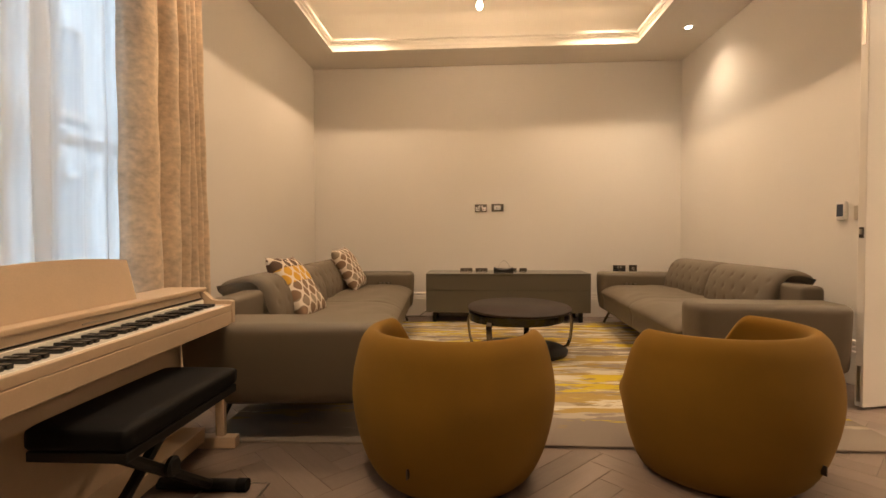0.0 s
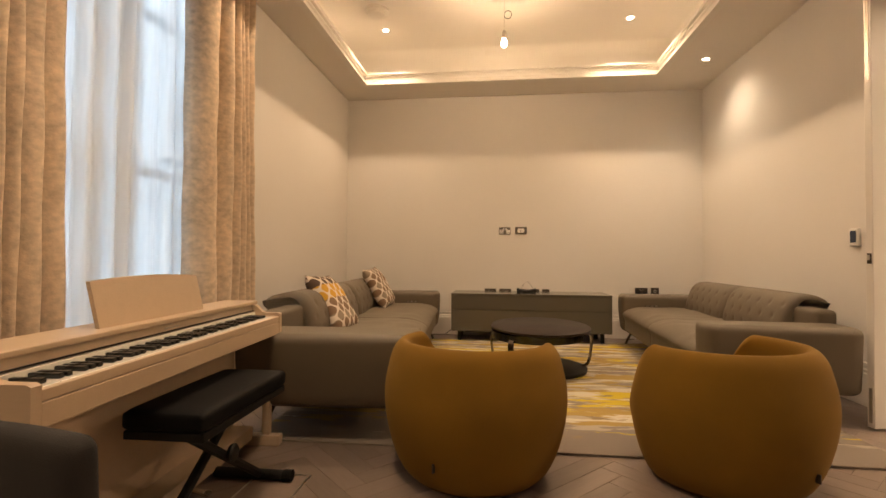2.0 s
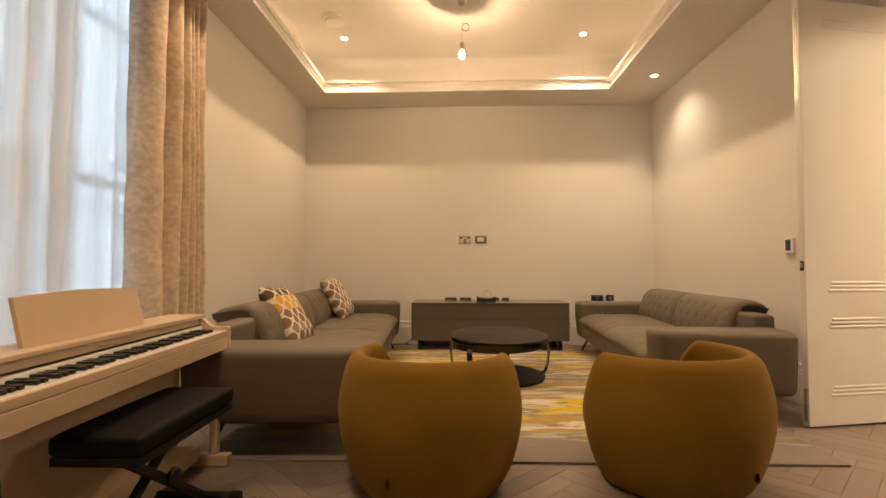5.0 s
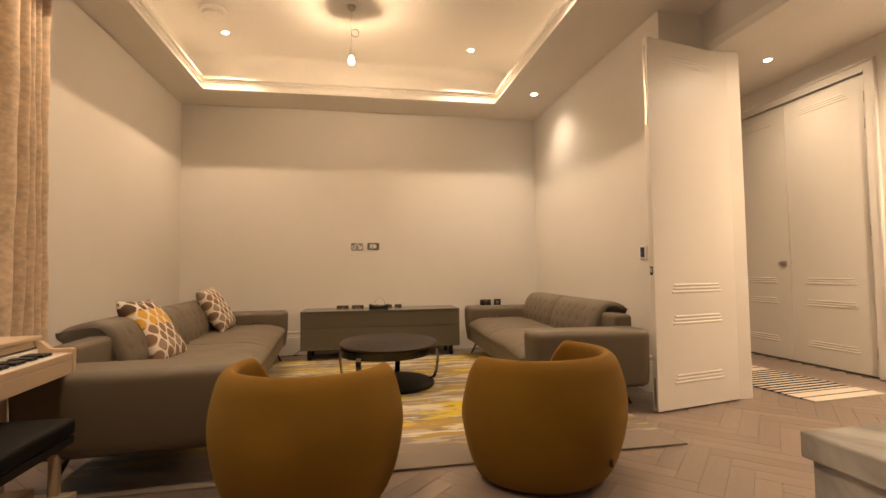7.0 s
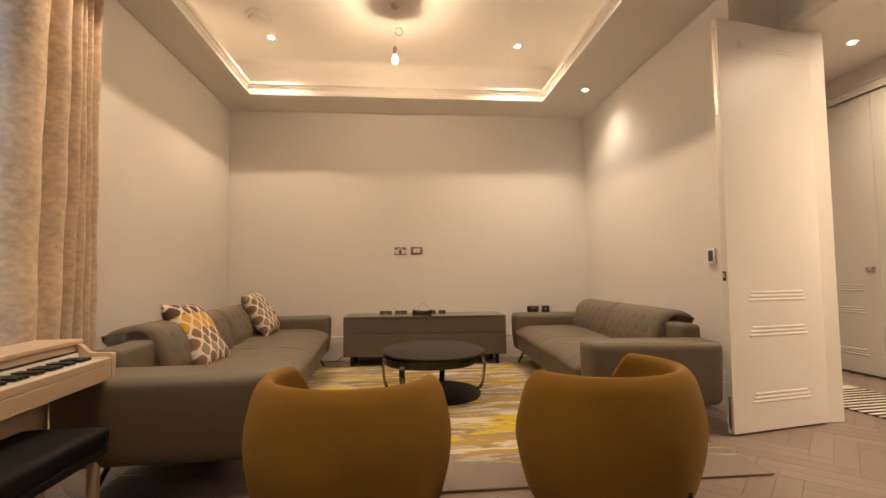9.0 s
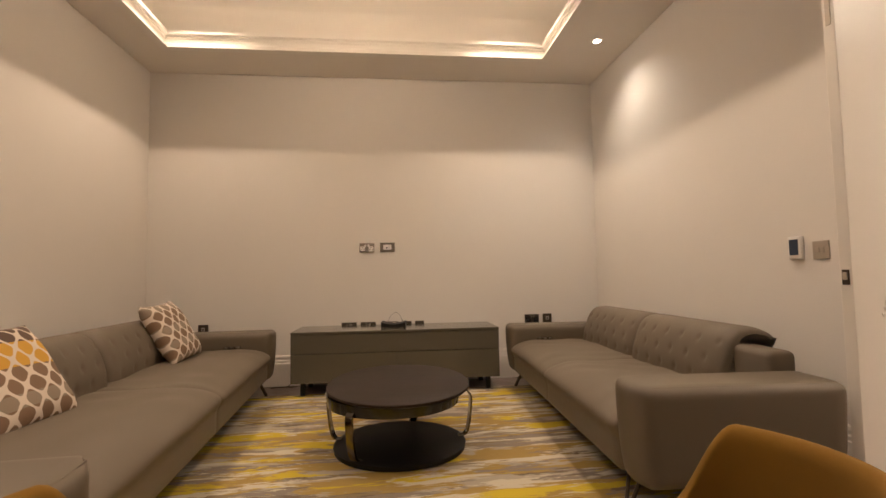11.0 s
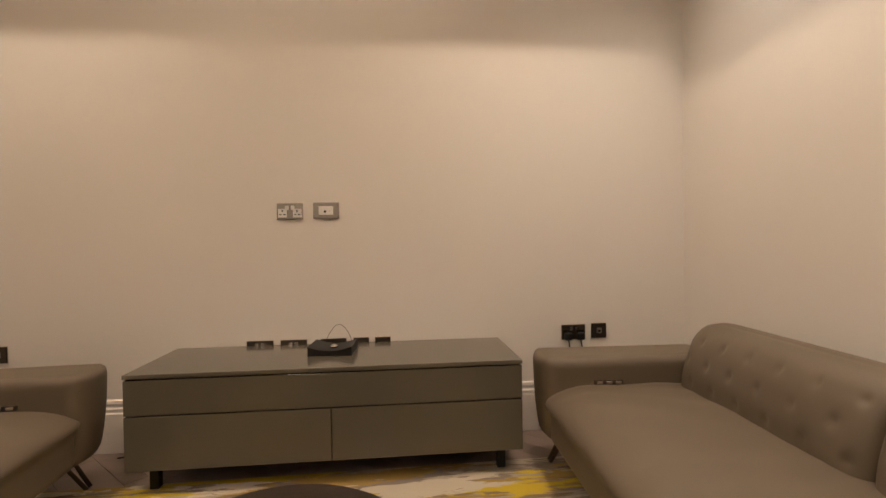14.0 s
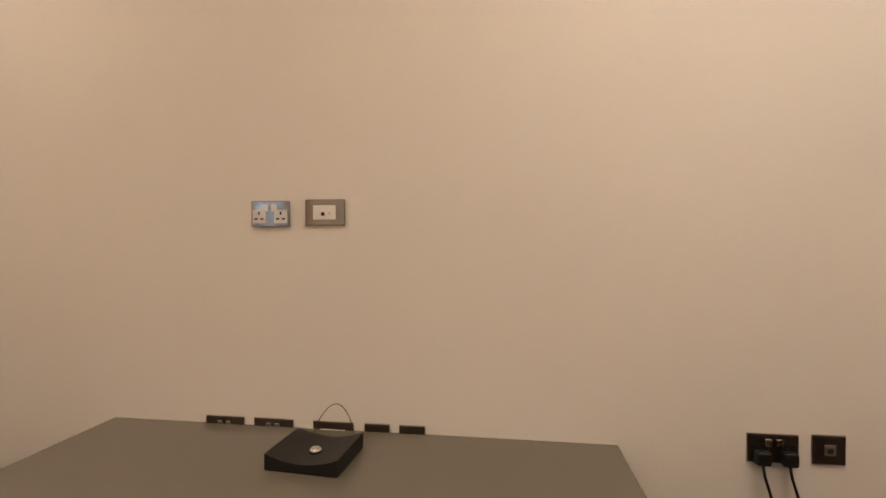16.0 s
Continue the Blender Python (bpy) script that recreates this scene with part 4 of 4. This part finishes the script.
def tub_chair(m, label):
    """Ball-shaped tub chair that opens towards +y."""
    c = thing("tub_chair", m, label, "armchair", "pair of tub chairs")
    outer = [(0.300, 0.012), (0.335, 0.050), (0.370, 0.125), (0.397, 0.225), (0.411, 0.32), (0.409, 0.40), (0.394, 0.475), (0.376, 0.535), (0.352, 0.568), (0.330, 0.580)]
    inner = [(0.308, 0.570), (0.298, 0.54), (0.302, 0.45), (0.306, 0.36), (0.292, 0.28)]
    prof = curve(outer + inner, 3)
    bm = fresh()
    n = 128
    cols = []
    for k in range(n):
        a = -math.pi + 2 * math.pi * k / n
        # the wrapping back falls away to the low front below the seat
        fall = max(0.0, min(1.0, (abs(a) - radians(98)) / radians(32)))
        fall = fall * fall * (3 - 2 * fall)
        top = 0.602 - 0.004 * math.sin(min(abs(a), math.pi / 2)) ** 2 - 0.235 * fall
        col = []
        for r, z in prof:
            zz = z if z < 0.25 else 0.25 + (z - 0.25) * (top - 0.25) / 0.33
            rr = r * (1 - 0.13 * fall)
            col.append(bm.verts.new((rr * math.sin(a), -rr * math.cos(a), zz)))
        cols.append(col)
    for a, b in zip(cols, cols[1:] + cols[:1]):
        for j in range(len(prof) - 1):
            bm.faces.new((a[j], b[j], b[j + 1], a[j + 1]))
        bm.faces.new((a[-1], b[-1], b[0], a[0]))
    bmesh.ops.recalc_face_normals(bm, faces=bm.faces)
    part("shell", bm, M_MUSTARD, c, smooth="all")
    part("seat", lathe([(0.25, 0.05), (0.27, 0.10), (0.285, 0.28), (0.295, 0.345), (0.26, 0.375), (0.18, 0.388), (0.02, 0.392)], 48), M_MUSTARD, c, "round velvet seat cushion", smooth="all", at=pose(0, 0.0, 0))
    part("base", lathe([(0.235, 0.002), (0.27, 0.003), (0.275, 0.045), (0.2, 0.05)], 40), M_BLACK, c, "black plinth ring", smooth=True)
    part("back_tab", box(-0.003, 0.003, -0.392, -0.374, 0.125, 0.16, 0.001), M_DARKMETAL, c, "small dark brand tab")
    return c


def cushion(m, mat, label, size=0.44):
    bm = fresh()
    n = 22
    top, bot = [], []
    for i in range(n + 1):
        ra, rb = [], []
        for j in range(n + 1):
            u, v = 2 * i / n - 1, 2 * j / n - 1
            pull = 1 - 0.07 * (1 - u * u) * abs(v) ** 3
            pull2 = 1 - 0.07 * (1 - v * v) * abs(u) ** 3
            t = 0.075 * (1 - u ** 4) ** 0.6 * (1 - v ** 4) ** 0.6 + 0.004 * math.sin(7 * u + 3) * math.sin(6 * v)
            t = max(t, 0.004)
            x, z = u * size / 2 * pull2, v * size / 2 * pull
            ra.append(bm.verts.new((x, -t, z)))
            rb.append(bm.verts.new((x, t, z)) if 0 < i < n and 0 < j < n else ra[-1])
        top.append(ra)
        bot.append(rb)
    for i in range(n):
        for j in range(n):
            bm.faces.new((top[i][j], top[i + 1][j], top[i + 1][j + 1], top[i][j + 1]))
            q = (bot[i][j], bot[i][j + 1], bot[i + 1][j + 1], bot[i + 1][j])
            if len(set(q)) == 4:
                bm.faces.new(q)
    bmesh.ops.recalc_face_normals(bm, faces=bm.faces)
    ob = part("cushion", bm, mat, smooth="all", at=m)
    return tagged(ob, label, "cushion", "scatter cushions")


def coffee_table():
    t = thing("coffee_table", pose(0.945, 4.19, 0.013), "oval two-tier dark wood coffee table with curved metal legs", "coffee table")
    part("tabletop", lathe([(0.418, 0.352), (0.430, 0.358), (0.432, 0.372), (0.424, 0.378)], 72), M_WENGE, t, "dark wenge oval top", smooth=True, at=pose(-0.005, 0.035, 0) @ Matrix.Diagonal((0.985, 1.26, 1, 1)))
    part("under_tray", lathe([(0.34, 0.268), (0.385, 0.276), (0.395, 0.340), (0.34, 0.351)], 60), M_BLACK_GLOSS, t, "glossy black swivel tray", smooth=True, at=pose(-0.035, -0.02, 0))
    part("lower_shelf", lathe([(0.36, 0.0), (0.385, 0.004), (0.39, 0.030), (0.380, 0.036)], 72), M_BLACK, t, "round black lower shelf", smooth=True)
    for a in (4, 76, 170, 232):
        ca, sa = math.cos(radians(a)), math.sin(radians(a))
        pts = [(0.30, 0.318), (0.375, 0.318), (0.408, 0.310), (0.428, 0.290), (0.436, 0.260), (0.432, 0.20), (0.422, 0.12), (0.408, 0.066), (0.392, 0.046), (0.36, 0.040)]
        bm = fresh()
        rows = []
        for k, (r, z) in enumerate(pts):
            wd = 0.024
            row = []
            for sgn, dr in ((-1, -0.006), (1, -0.006), (1, 0.006), (-1, 0.006)):
                # a flat bar bent down over the rim
                zz = z - (dr if k < 2 else 0.0)
                rr = r + (0.0 if k < 2 else dr)
                row.append(bm.verts.new((rr * ca - sgn * wd * sa, rr * sa + sgn * wd * ca, zz)))
            rows.append(row)
        for p, q in zip(rows, rows[1:]):
            for j in range(4):
                bm.faces.new((p[j], p[(j + 1) % 4], q[(j + 1) % 4], q[j]))
        bm.faces.new(rows[0])
        bm.faces.new(rows[-1][::-1])
        bmesh.ops.recalc_face_normals(bm, faces=bm.faces)
        part("leg", bm, M_SMOKE_CHROME, t, "bent flat metal leg", smooth=True)


def media_unit():
    x0, x1, y0, y1 = 0.033, 1.848, 5.482, 6.000
    u = thing("media_unit", pose((x0 + x1) / 2, y0, 0), "low taupe lacquered media unit against the wall", "media unit")
    w, d = x1 - x0, y1 - y0
    part("body", box(-w / 2, w / 2, 0.022, d, 0.128, 0.545, 0.002), M_LACQUER, u)
    part("top", box(-w / 2 - 0.002, w / 2 + 0.002, -0.002, d + 0.023, 0.545, 0.563, 0.002), M_LACQUER, u, "glossy taupe top")
    part("flap", box(-w / 2, w / 2, 0, 0.020, 0.379, 0.537, 0.002), M_LACQUER, u)
    part("drawer", box(-w / 2, -0.002, 0, 0.020, 0.128, 0.372, 0.002), M_LACQUER, u)
    part("drawer", box(0.002, w / 2, 0, 0.020, 0.128, 0.372, 0.002), M_LACQUER, u)
    for x in (-w / 2 + 0.09, w / 2 - 0.09):
        for y in (0.09, d - 0.06):
            part("leg", box(x - 0.02, x + 0.02, y - 0.02, y + 0.02, 0.002, 0.128, 0.002), M_BLACK, u)
    part("plinth", box(-w / 2 + 0.12, w / 2 - 0.12, 0.14, d - 0.04, 0.10, 0.127), M_BLACK, u)


def set_top_box():
    b = thing("set_top_box", pose(0.915, 5.80, 0.564, 0, 0, -4), "black television box with a dipped top and a silver badge", "television box")
    bm = fresh()
    n, w, d = 12, 0.225, 0.20
    lo, hi = [], []
    for i in range(n + 1):
        u = 2 * i / n - 1
        z = 0.026 + 0.022 * u * u
        lo.append([bm.verts.new((u * w / 2, y, 0.0)) for y in (-d / 2, d / 2)])
        hi.append([bm.verts.new((u * w / 2, y, z)) for y in (-d / 2, d / 2)])
    for i in range(n):
        bm.faces.new((hi[i][0], hi[i + 1][0], hi[i + 1][1], hi[i][1]))
        bm.faces.new((lo[i][0], lo[i][1], lo[i + 1][1], lo[i + 1][0]))
        bm.faces.new((lo[i][0], lo[i + 1][0], hi[i + 1][0], hi[i][0]))
        bm.faces.new((lo[i][1], hi[i][1], hi[i + 1][1], lo[i + 1][1]))
    for i in (0, n):
        bm.faces.new((lo[i][0], hi[i][0], hi[i][1], lo[i][1]))
    bmesh.ops.recalc_face_normals(bm, faces=bm.faces)
    part("casing", bm, M_BLACK, b, smooth=True)
    part("badge", lathe([(0.020, 0), (0.018, 0.010), (0.010, 0.015)], 24), M_CHROME, b, "domed silver badge", at=pose(0.005, -0.015, 0.026), smooth="all")
    c = part("cable", tube([(0.85 + 0.16 * k / 10, 5.905 + 0.03 * math.sin(k / 10 * 3.14), 0.560 + 0.125 * math.sin(math.pi * k / 10) ** 0.7) for k in range(11)], 0.0016, 6), M_DARKMETAL, smooth="all")
    tagged(c, "thin dark cable arching up behind the box", "cable")
    c = part("cable", tube([(0.03, 5.93, 0.10), (-0.03, 5.90, 0.06), (-0.09, 5.93, 0.012), (-0.16, 5.95, 0.009), (-0.24, 5.92, 0.009)], 0.004, 8), M_BLACK, smooth="all")
    tagged(c, "thin dark cable on the floor beside the unit", "cable")


# ---- piano corner ----
def piano():
    """Local frame: x along the keyboard from the bass end, front of the key slip at y=0, back towards +y."""
    L = 1.42
    p = thing("digital_piano", pose(-0.448, 0.943, 0, 0, 0, 94.0), "pale ash digital piano with the lid open", "piano")
    side = [(0.0, 0.572), (0.0, 0.676), (0.012, 0.682), (0.075, 0.682), (0.094, 0.686), (0.108, 0.700), (0.122, 0.715), (0.138, 0.721), (0.300, 0.721), (0.300, 0.03), (0.265, 0.03), (0.265, 0.53), (0.22, 0.552)]
    for x in (0.0, L - 0.028):
        part("side_panel", extrude_profile(side, x, x + 0.028), M_ASH, p)
    part("keybed", box(0.029, L - 0.029, 0.002, 0.29, 0.574, 0.634, 0.003), M_ASH, p)
    part("key_slip", box(0.029, L - 0.029, 0.003, 0.022, 0.635, 0.664, 0.003), M_ASH, p)
    part("back_board", box(0.029, L - 0.029, 0.275, 0.298, 0.45, 0.719), M_ASH, p)
    part("lid", box(-0.008, L + 0.008, 0.132, 0.310, 0.722, 0.740, 0.004), M_ASH, p, "flat pale ash top")
    part("fallboard", extrude_profile([(0.158, 0.676), (0.139, 0.690), (0.145, 0.706), (0.150, 0.720), (0.172, 0.720), (0.172, 0.680)], 0.029, L - 0.029), M_ASH, p)
    part("control_panel", box(0.029, L - 0.029, 0.129, 0.160, 0.664, 0.686, 0.002), M_IVORY, p, "pale control strip behind the keys")
    part("gap_line", box(0.029, L - 0.029, 0.135, 0.142, 0.690, 0.694), M_BLACK, p)
    part("badge", box(0.68, 0.76, 0.1415, 0.1465, 0.700, 0.706), M_NICKEL, p)
    k0 = 0.055
    kw = (L - 2 * k0) / 52
    part("end_block", box(0.029, k0 - 0.002, 0.022, 0.129, 0.634, 0.666, 0.002), M_ASH, p)
    part("end_block", box(L - k0 + 0.002, L - 0.029, 0.022, 0.129, 0.634, 0.666, 0.002), M_ASH, p)
    white = box(0.0006, kw - 0.0006, 0.024, 0.129, 0.636, 0.664, 0.0015, 1)
    me = bpy.data.meshes.new("white_key")
    white.to_mesh(me)
    white.free()
    me.materials.append(M_IVORY)
    black = box(-0.0082, 0.0082, 0.044, 0.128, 0.664, 0.677, 0.002, 1)
    mb = bpy.data.meshes.new("black_key")
    black.to_mesh(mb)
    black.free()
    mb.materials.append(M_BLACK_GLOSS)
    for k in range(52):
        key = new("white_key", me)
        key.parent, key.location = p, (k0 + k * kw, 0, 0)
        if k and (k + 5) % 7 not in (0, 3):
            b = new("black_key", mb)
            b.parent, b.location = p, (k0 + k * kw, 0, 0)
    # music rest: a slightly crowned board
    n = 16
    rest = [(0.417 + 0.581 * i / n, 0.888 + 0.012 * (1 - (2 * i / n - 1) ** 2)) for i in range(n + 1)]
    bm = fresh()
    lo = [[bm.verts.new((x, y, 0.741)) for y in (0.180, 0.194)] for x, z in rest]
    hi = [[bm.verts.new((x, y + 0.035, z)) for y in (0.180, 0.194)] for x, z in rest]
    for i in range(n):
        for j, s in ((0, 1), (1, -1)):
            q = (lo[i][j], lo[i + 1][j], hi[i + 1][j], hi[i][j])
            bm.faces.new(q[::s])
        bm.faces.new((hi[i][0], hi[i + 1][0], hi[i + 1][1], hi[i][1]))
    for i in (0, n):
        bm.faces.new((lo[i][0], hi[i][0], hi[i][1], lo[i][1]))
    bmesh.ops.recalc_face_normals(bm, faces=bm.faces)
    part("music_rest", bm, M_ASH, p, "upright pale ash music rest")
    for x in (0.0, L - 0.030):
        part("leg", box(x, x + 0.030, 0.045, 0.085, 0.055, 0.573, 0.003), M_ASH, p)
        part("foot", box(x - 0.012, x + 0.042, -0.01, 0.305, 0.002, 0.055, 0.006), M_ASH, p)
    part("kick_panel", box(0.031, L - 0.031, 0.235, 0.255, 0.10, 0.573), M_ASH, p)
    part("pedal_box", box(0.031, L - 0.031, 0.13, 0.262, 0.035, 0.10, 0.003), M_ASH, p)
    for x in (0.61, 0.71, 0.81):
        part("pedal", soft_box(0.038, 0.10, 0.010, 0.004, 6, lambda a, b, c: (a * (0.7 + 0.6 * max(0, -b / 0.05)), b, c + 0.01 * (b / 0.05))), M_CHROME, p, "brass-toned metal pedal", at=pose(x, 0.085, 0.052), smooth=True)


def piano_bench():
    b = thing("piano_bench", pose(-0.478, 1.685, 0, 0, 0, 91), "black vinyl folding piano bench with crossed legs", "bench")
    def shape(x, y, z):
        return (x, y, z + (0.010 * math.cos(x * 2.6) * math.cos(y * 6) if z > 0 else 0))
    part("seat", soft_box(0.60, 0.285, 0.060, 0.020, 12, shape), M_VINYL, b, "padded black vinyl seat", at=pose(0, 0, 0.443), smooth="all")
    part("seat_board", box(-0.292, 0.292, -0.136, 0.136, 0.385, 0.413, 0.003), M_BLACK, b)
    for y, s in ((-0.035, 1), (0.035, -1)):
        bm = fresh()
        add_tube(bm, [(s * -0.24, y, 0.395), (s * -0.21, y, 0.37), (s * 0.235, y, 0.06), (s * 0.285, y, 0.026)], 0.018, 8)
        part("crossed_leg", bm, M_BLACK, b, smooth=True)
        part("foot_bar", tube([(s * 0.285, -0.17, 0.026), (s * 0.285, 0.17, 0.026)], 0.022, 12), M_BLACK, b, smooth=True)
        part("foot_cap", tube([(s * 0.285, -0.178, 0.026), (s * 0.285, -0.14, 0.026)], 0.025, 12), M_VINYL, b, smooth=True)
    part("pivot_knob", lathe([(0.032, 0), (0.034, 0.012), (0.026, 0.02)], 20), M_BLACK, b, at=pose(0, -0.06, 0.235, 90, 0, 0), smooth=True)


def dining_chair():
    c = thing("dining_chair", pose(-0.195, 0.66, 0, 0, 0, -6), "dark grey upholstered dining chair beside the piano", "chair")
    def shape(x, y, z):
        u = x / 0.235
        return (x * (1.0 + 0.06 * z / 0.18), y - 0.014 * u * u - 0.10 * z, z - 0.006 * u * u)
    part("backrest", soft_box(0.39, 0.055, 0.36, 0.024, 16, shape), M_GREYCLOTH, c, at=pose(0, 0, 0.538), smooth="all")
    part("seat", soft_box(0.46, 0.44, 0.10, 0.035, 12), M_GREYCLOTH, c, at=pose(0, -0.245, 0.415), smooth="all")
    for x in (-0.18, 0.18):
        for y in (-0.42, -0.05):
            part("leg", tube([(x, y, 0.37), (x * 1.08, y, 0.002)], [0.018, 0.012], 10), M_BLACK, c, smooth=True)


def marble_island():
    i = thing("marble_console", pose(1.448, 0.722, 0), "white grey-veined marble block table beside the walkway", "console table")
    part("slab", box(0, 1.5, -1.3, 0, 0.667, 0.712, 0.004), M_MARBLE, i, "thick veined marble top")
    part("plinth", box(0.012, 1.488, -1.288, -0.012, 0.003, 0.666, 0.003), M_MARBLE, i)


def rugs():
    r = part("rug", box(-1.62, 1.62, -1.62, 1.58, 0.002, 0.013, 0.003), M_RUG, at=pose(0.87, 4.03, 0, 0, 0, 0.9))
    tagged(r, "taupe wool rug with gold, yellow and ivory streaks", "rug")
    m = thing("door_mat", pose(4.29, 3.60, 0, 0, 0, 6), "cream and charcoal striped flat-weave mat in the hall", "mat")
    y, k = -0.60, 0
    bands = [0.10, 0.018, 0.10, 0.018] + [0.028, 0.037] * 11 + [0.10, 0.018, 0.10]
    total = sum(bands)
    y = -total / 2
    for k, wd in enumerate(bands):
        part("stripe", box(-0.37, 0.37, y, y + wd, 0.003, 0.010), M_NAVY if k % 2 else M_CREAM, m, "charcoal woven stripe" if k % 2 else "cream woven stripe")
        y += wd


def floor_box():
    b = thing("floor_box", pose(-0.365, 1.915, 0.001), "square oak-topped floor socket box with a thin metal rim", "floor socket")
    part("lid", box(-0.112, 0.112, -0.112, 0.112, -0.004, 0.003, 0.001), M_OAK, b)
    for k in range(4):
        part("rim", box(-0.120, 0.120, 0.113, 0.120, -0.004, 0.0045, 0.001), M_NICKEL, b, "thin brushed metal rim", at=pose(0, 0, 0.0001 * k, 0, 0, 90 * k))


shell()
skirting()
doors()
window()
facade()
curtains()
# the added, unseen fill lamps get the same fittings
for p in SPOTS + LOW_AND_FILL_SPOTS:
    downlight(p)
pendant()
smoke_alarm()
plates()
# sofa by the doorway, with its front on x = 1.82 to 1.88, and the longer one across from it
ar = math.degrees(math.atan2(2.99 - 5.68, 1.815 - 1.95))
sofa(pose(1.95, 5.68, 0.003, 0, 0, ar), 2.655, 0.97, 2, "taupe leather sofa with tufted backs along the wall", far=0, near_arm=0.265, reach=-0.022, gap=0.23)
al = math.degrees(math.atan2(5.70 - 2.36, -0.13 - 0.095))
sofa(pose(0.0977, 2.32, 0.003, 0, 0, al), 3.385, 1.02, 2, "long taupe leather sofa with tufted backs and two cushions", near_arm=0.32, reach=0.10, gap=0.37)
cushion(pose(-0.667, 3.46, 0.625, -33, 2, 90), M_IKAT_A, "ivory cushion with gold and brown ikat ovals on the sofa", 0.49)
cushion(pose(-0.690, 4.94, 0.655, -30, -3, 90), M_IKAT_B, "ivory cushion with brown ikat ovals on the sofa", 0.47)
tub_chair(pose(0.470, 2.22, 0, 0, 0, -22) @ Matrix.Diagonal((1.015, 1.015, 1, 1)), "mustard velvet ball-shaped tub chair on the parquet")
tub_chair(pose(1.575, 2.31, 0, 0, 0, 31) @ Matrix.Diagonal((1.05, 1.05, 1, 1)), "mustard velvet ball-shaped tub chair on the parquet")
coffee_table()
media_unit()
set_top_box()
piano()
piano_bench()
dining_chair()
marble_island()
rugs()
floor_box()


# ---- herringbone parquet, last: single planks where the walk passes nearest, the rest joined ----
def parquet():
    sub = structure(part("floor", box(XL - 0.1, HALL[1] + 0.1, YF - 0.1, YB + 0.1, -0.06, -0.008), material("joint_brown", (0.10, 0.075, 0.055), 0.8, grain=0.1)), "grey-brown oak herringbone parquet floor", "floor")
    W, n = 0.105, 5
    Lp = W * n
    rot = Matrix.Rotation(radians(45), 2)
    bm = box(-Lp / 2 + 0.0005, Lp / 2 - 0.0005, -W / 2 + 0.0005, W / 2 - 0.0005, -0.012, 0.0, 0.0012, 1)
    me = bpy.data.meshes.new("plank")
    bm.to_mesh(me)
    bm.free()
    me.materials.append(M_OAK)
    base_v, base_f = [v.co.copy() for v in me.vertices], [tuple(p.vertices) for p in me.polygons]
    spots = []
    for r in range(-90, 90):
        for k in range(-12, 12):
            spots.append((Vector(((r + 2 * n * k + n / 2) * W, (r + 0.5) * W)), 0))
            c, r0 = r, r - 2 * n + 1 + 2 * n * k
            spots.append((Vector(((c + 0.5) * W, (r0 + n / 2) * W)), 90))
    keep = []
    for p, a in spots:
        q = rot @ p + Vector((1.5, 2.0))
        if XL - 0.25 < q.x < HALL[1] + 0.1 and YF - 0.1 < q.y < YB + 0.1:
            keep.append((q, a + 45))
    near = [(q, a) for q, a in keep if -0.6 < q.x < 4.9 and 1.25 < q.y < 4.0 and not (-0.7 < q.x < 2.4 and q.y > 2.75)]
    near = near[:300]
    ids = {(round(q.x, 4), round(q.y, 4), a) for q, a in near}
    for q, a in near:
        o = new("plank", me)
        o.parent, o.matrix_basis = sub, pose(q.x, q.y, 0, 0, 0, a)
    verts, faces = [], []
    for q, a in keep:
        if (round(q.x, 4), round(q.y, 4), a) in ids:
            continue
        m = pose(q.x, q.y, 0, 0, 0, a)
        o = len(verts)
        verts += [tuple(m @ v) for v in base_v]
        faces += [tuple(i + o for i in f) for f in base_f]
    rest = bpy.data.meshes.new("planks")
    rest.from_pydata(verts, [], faces)
    rest.materials.append(M_OAK)
    ob = new("planks", rest)
    ob.parent = sub
    tagged(ob, "remaining grey-brown oak planks", kind="stuff")


parquet()
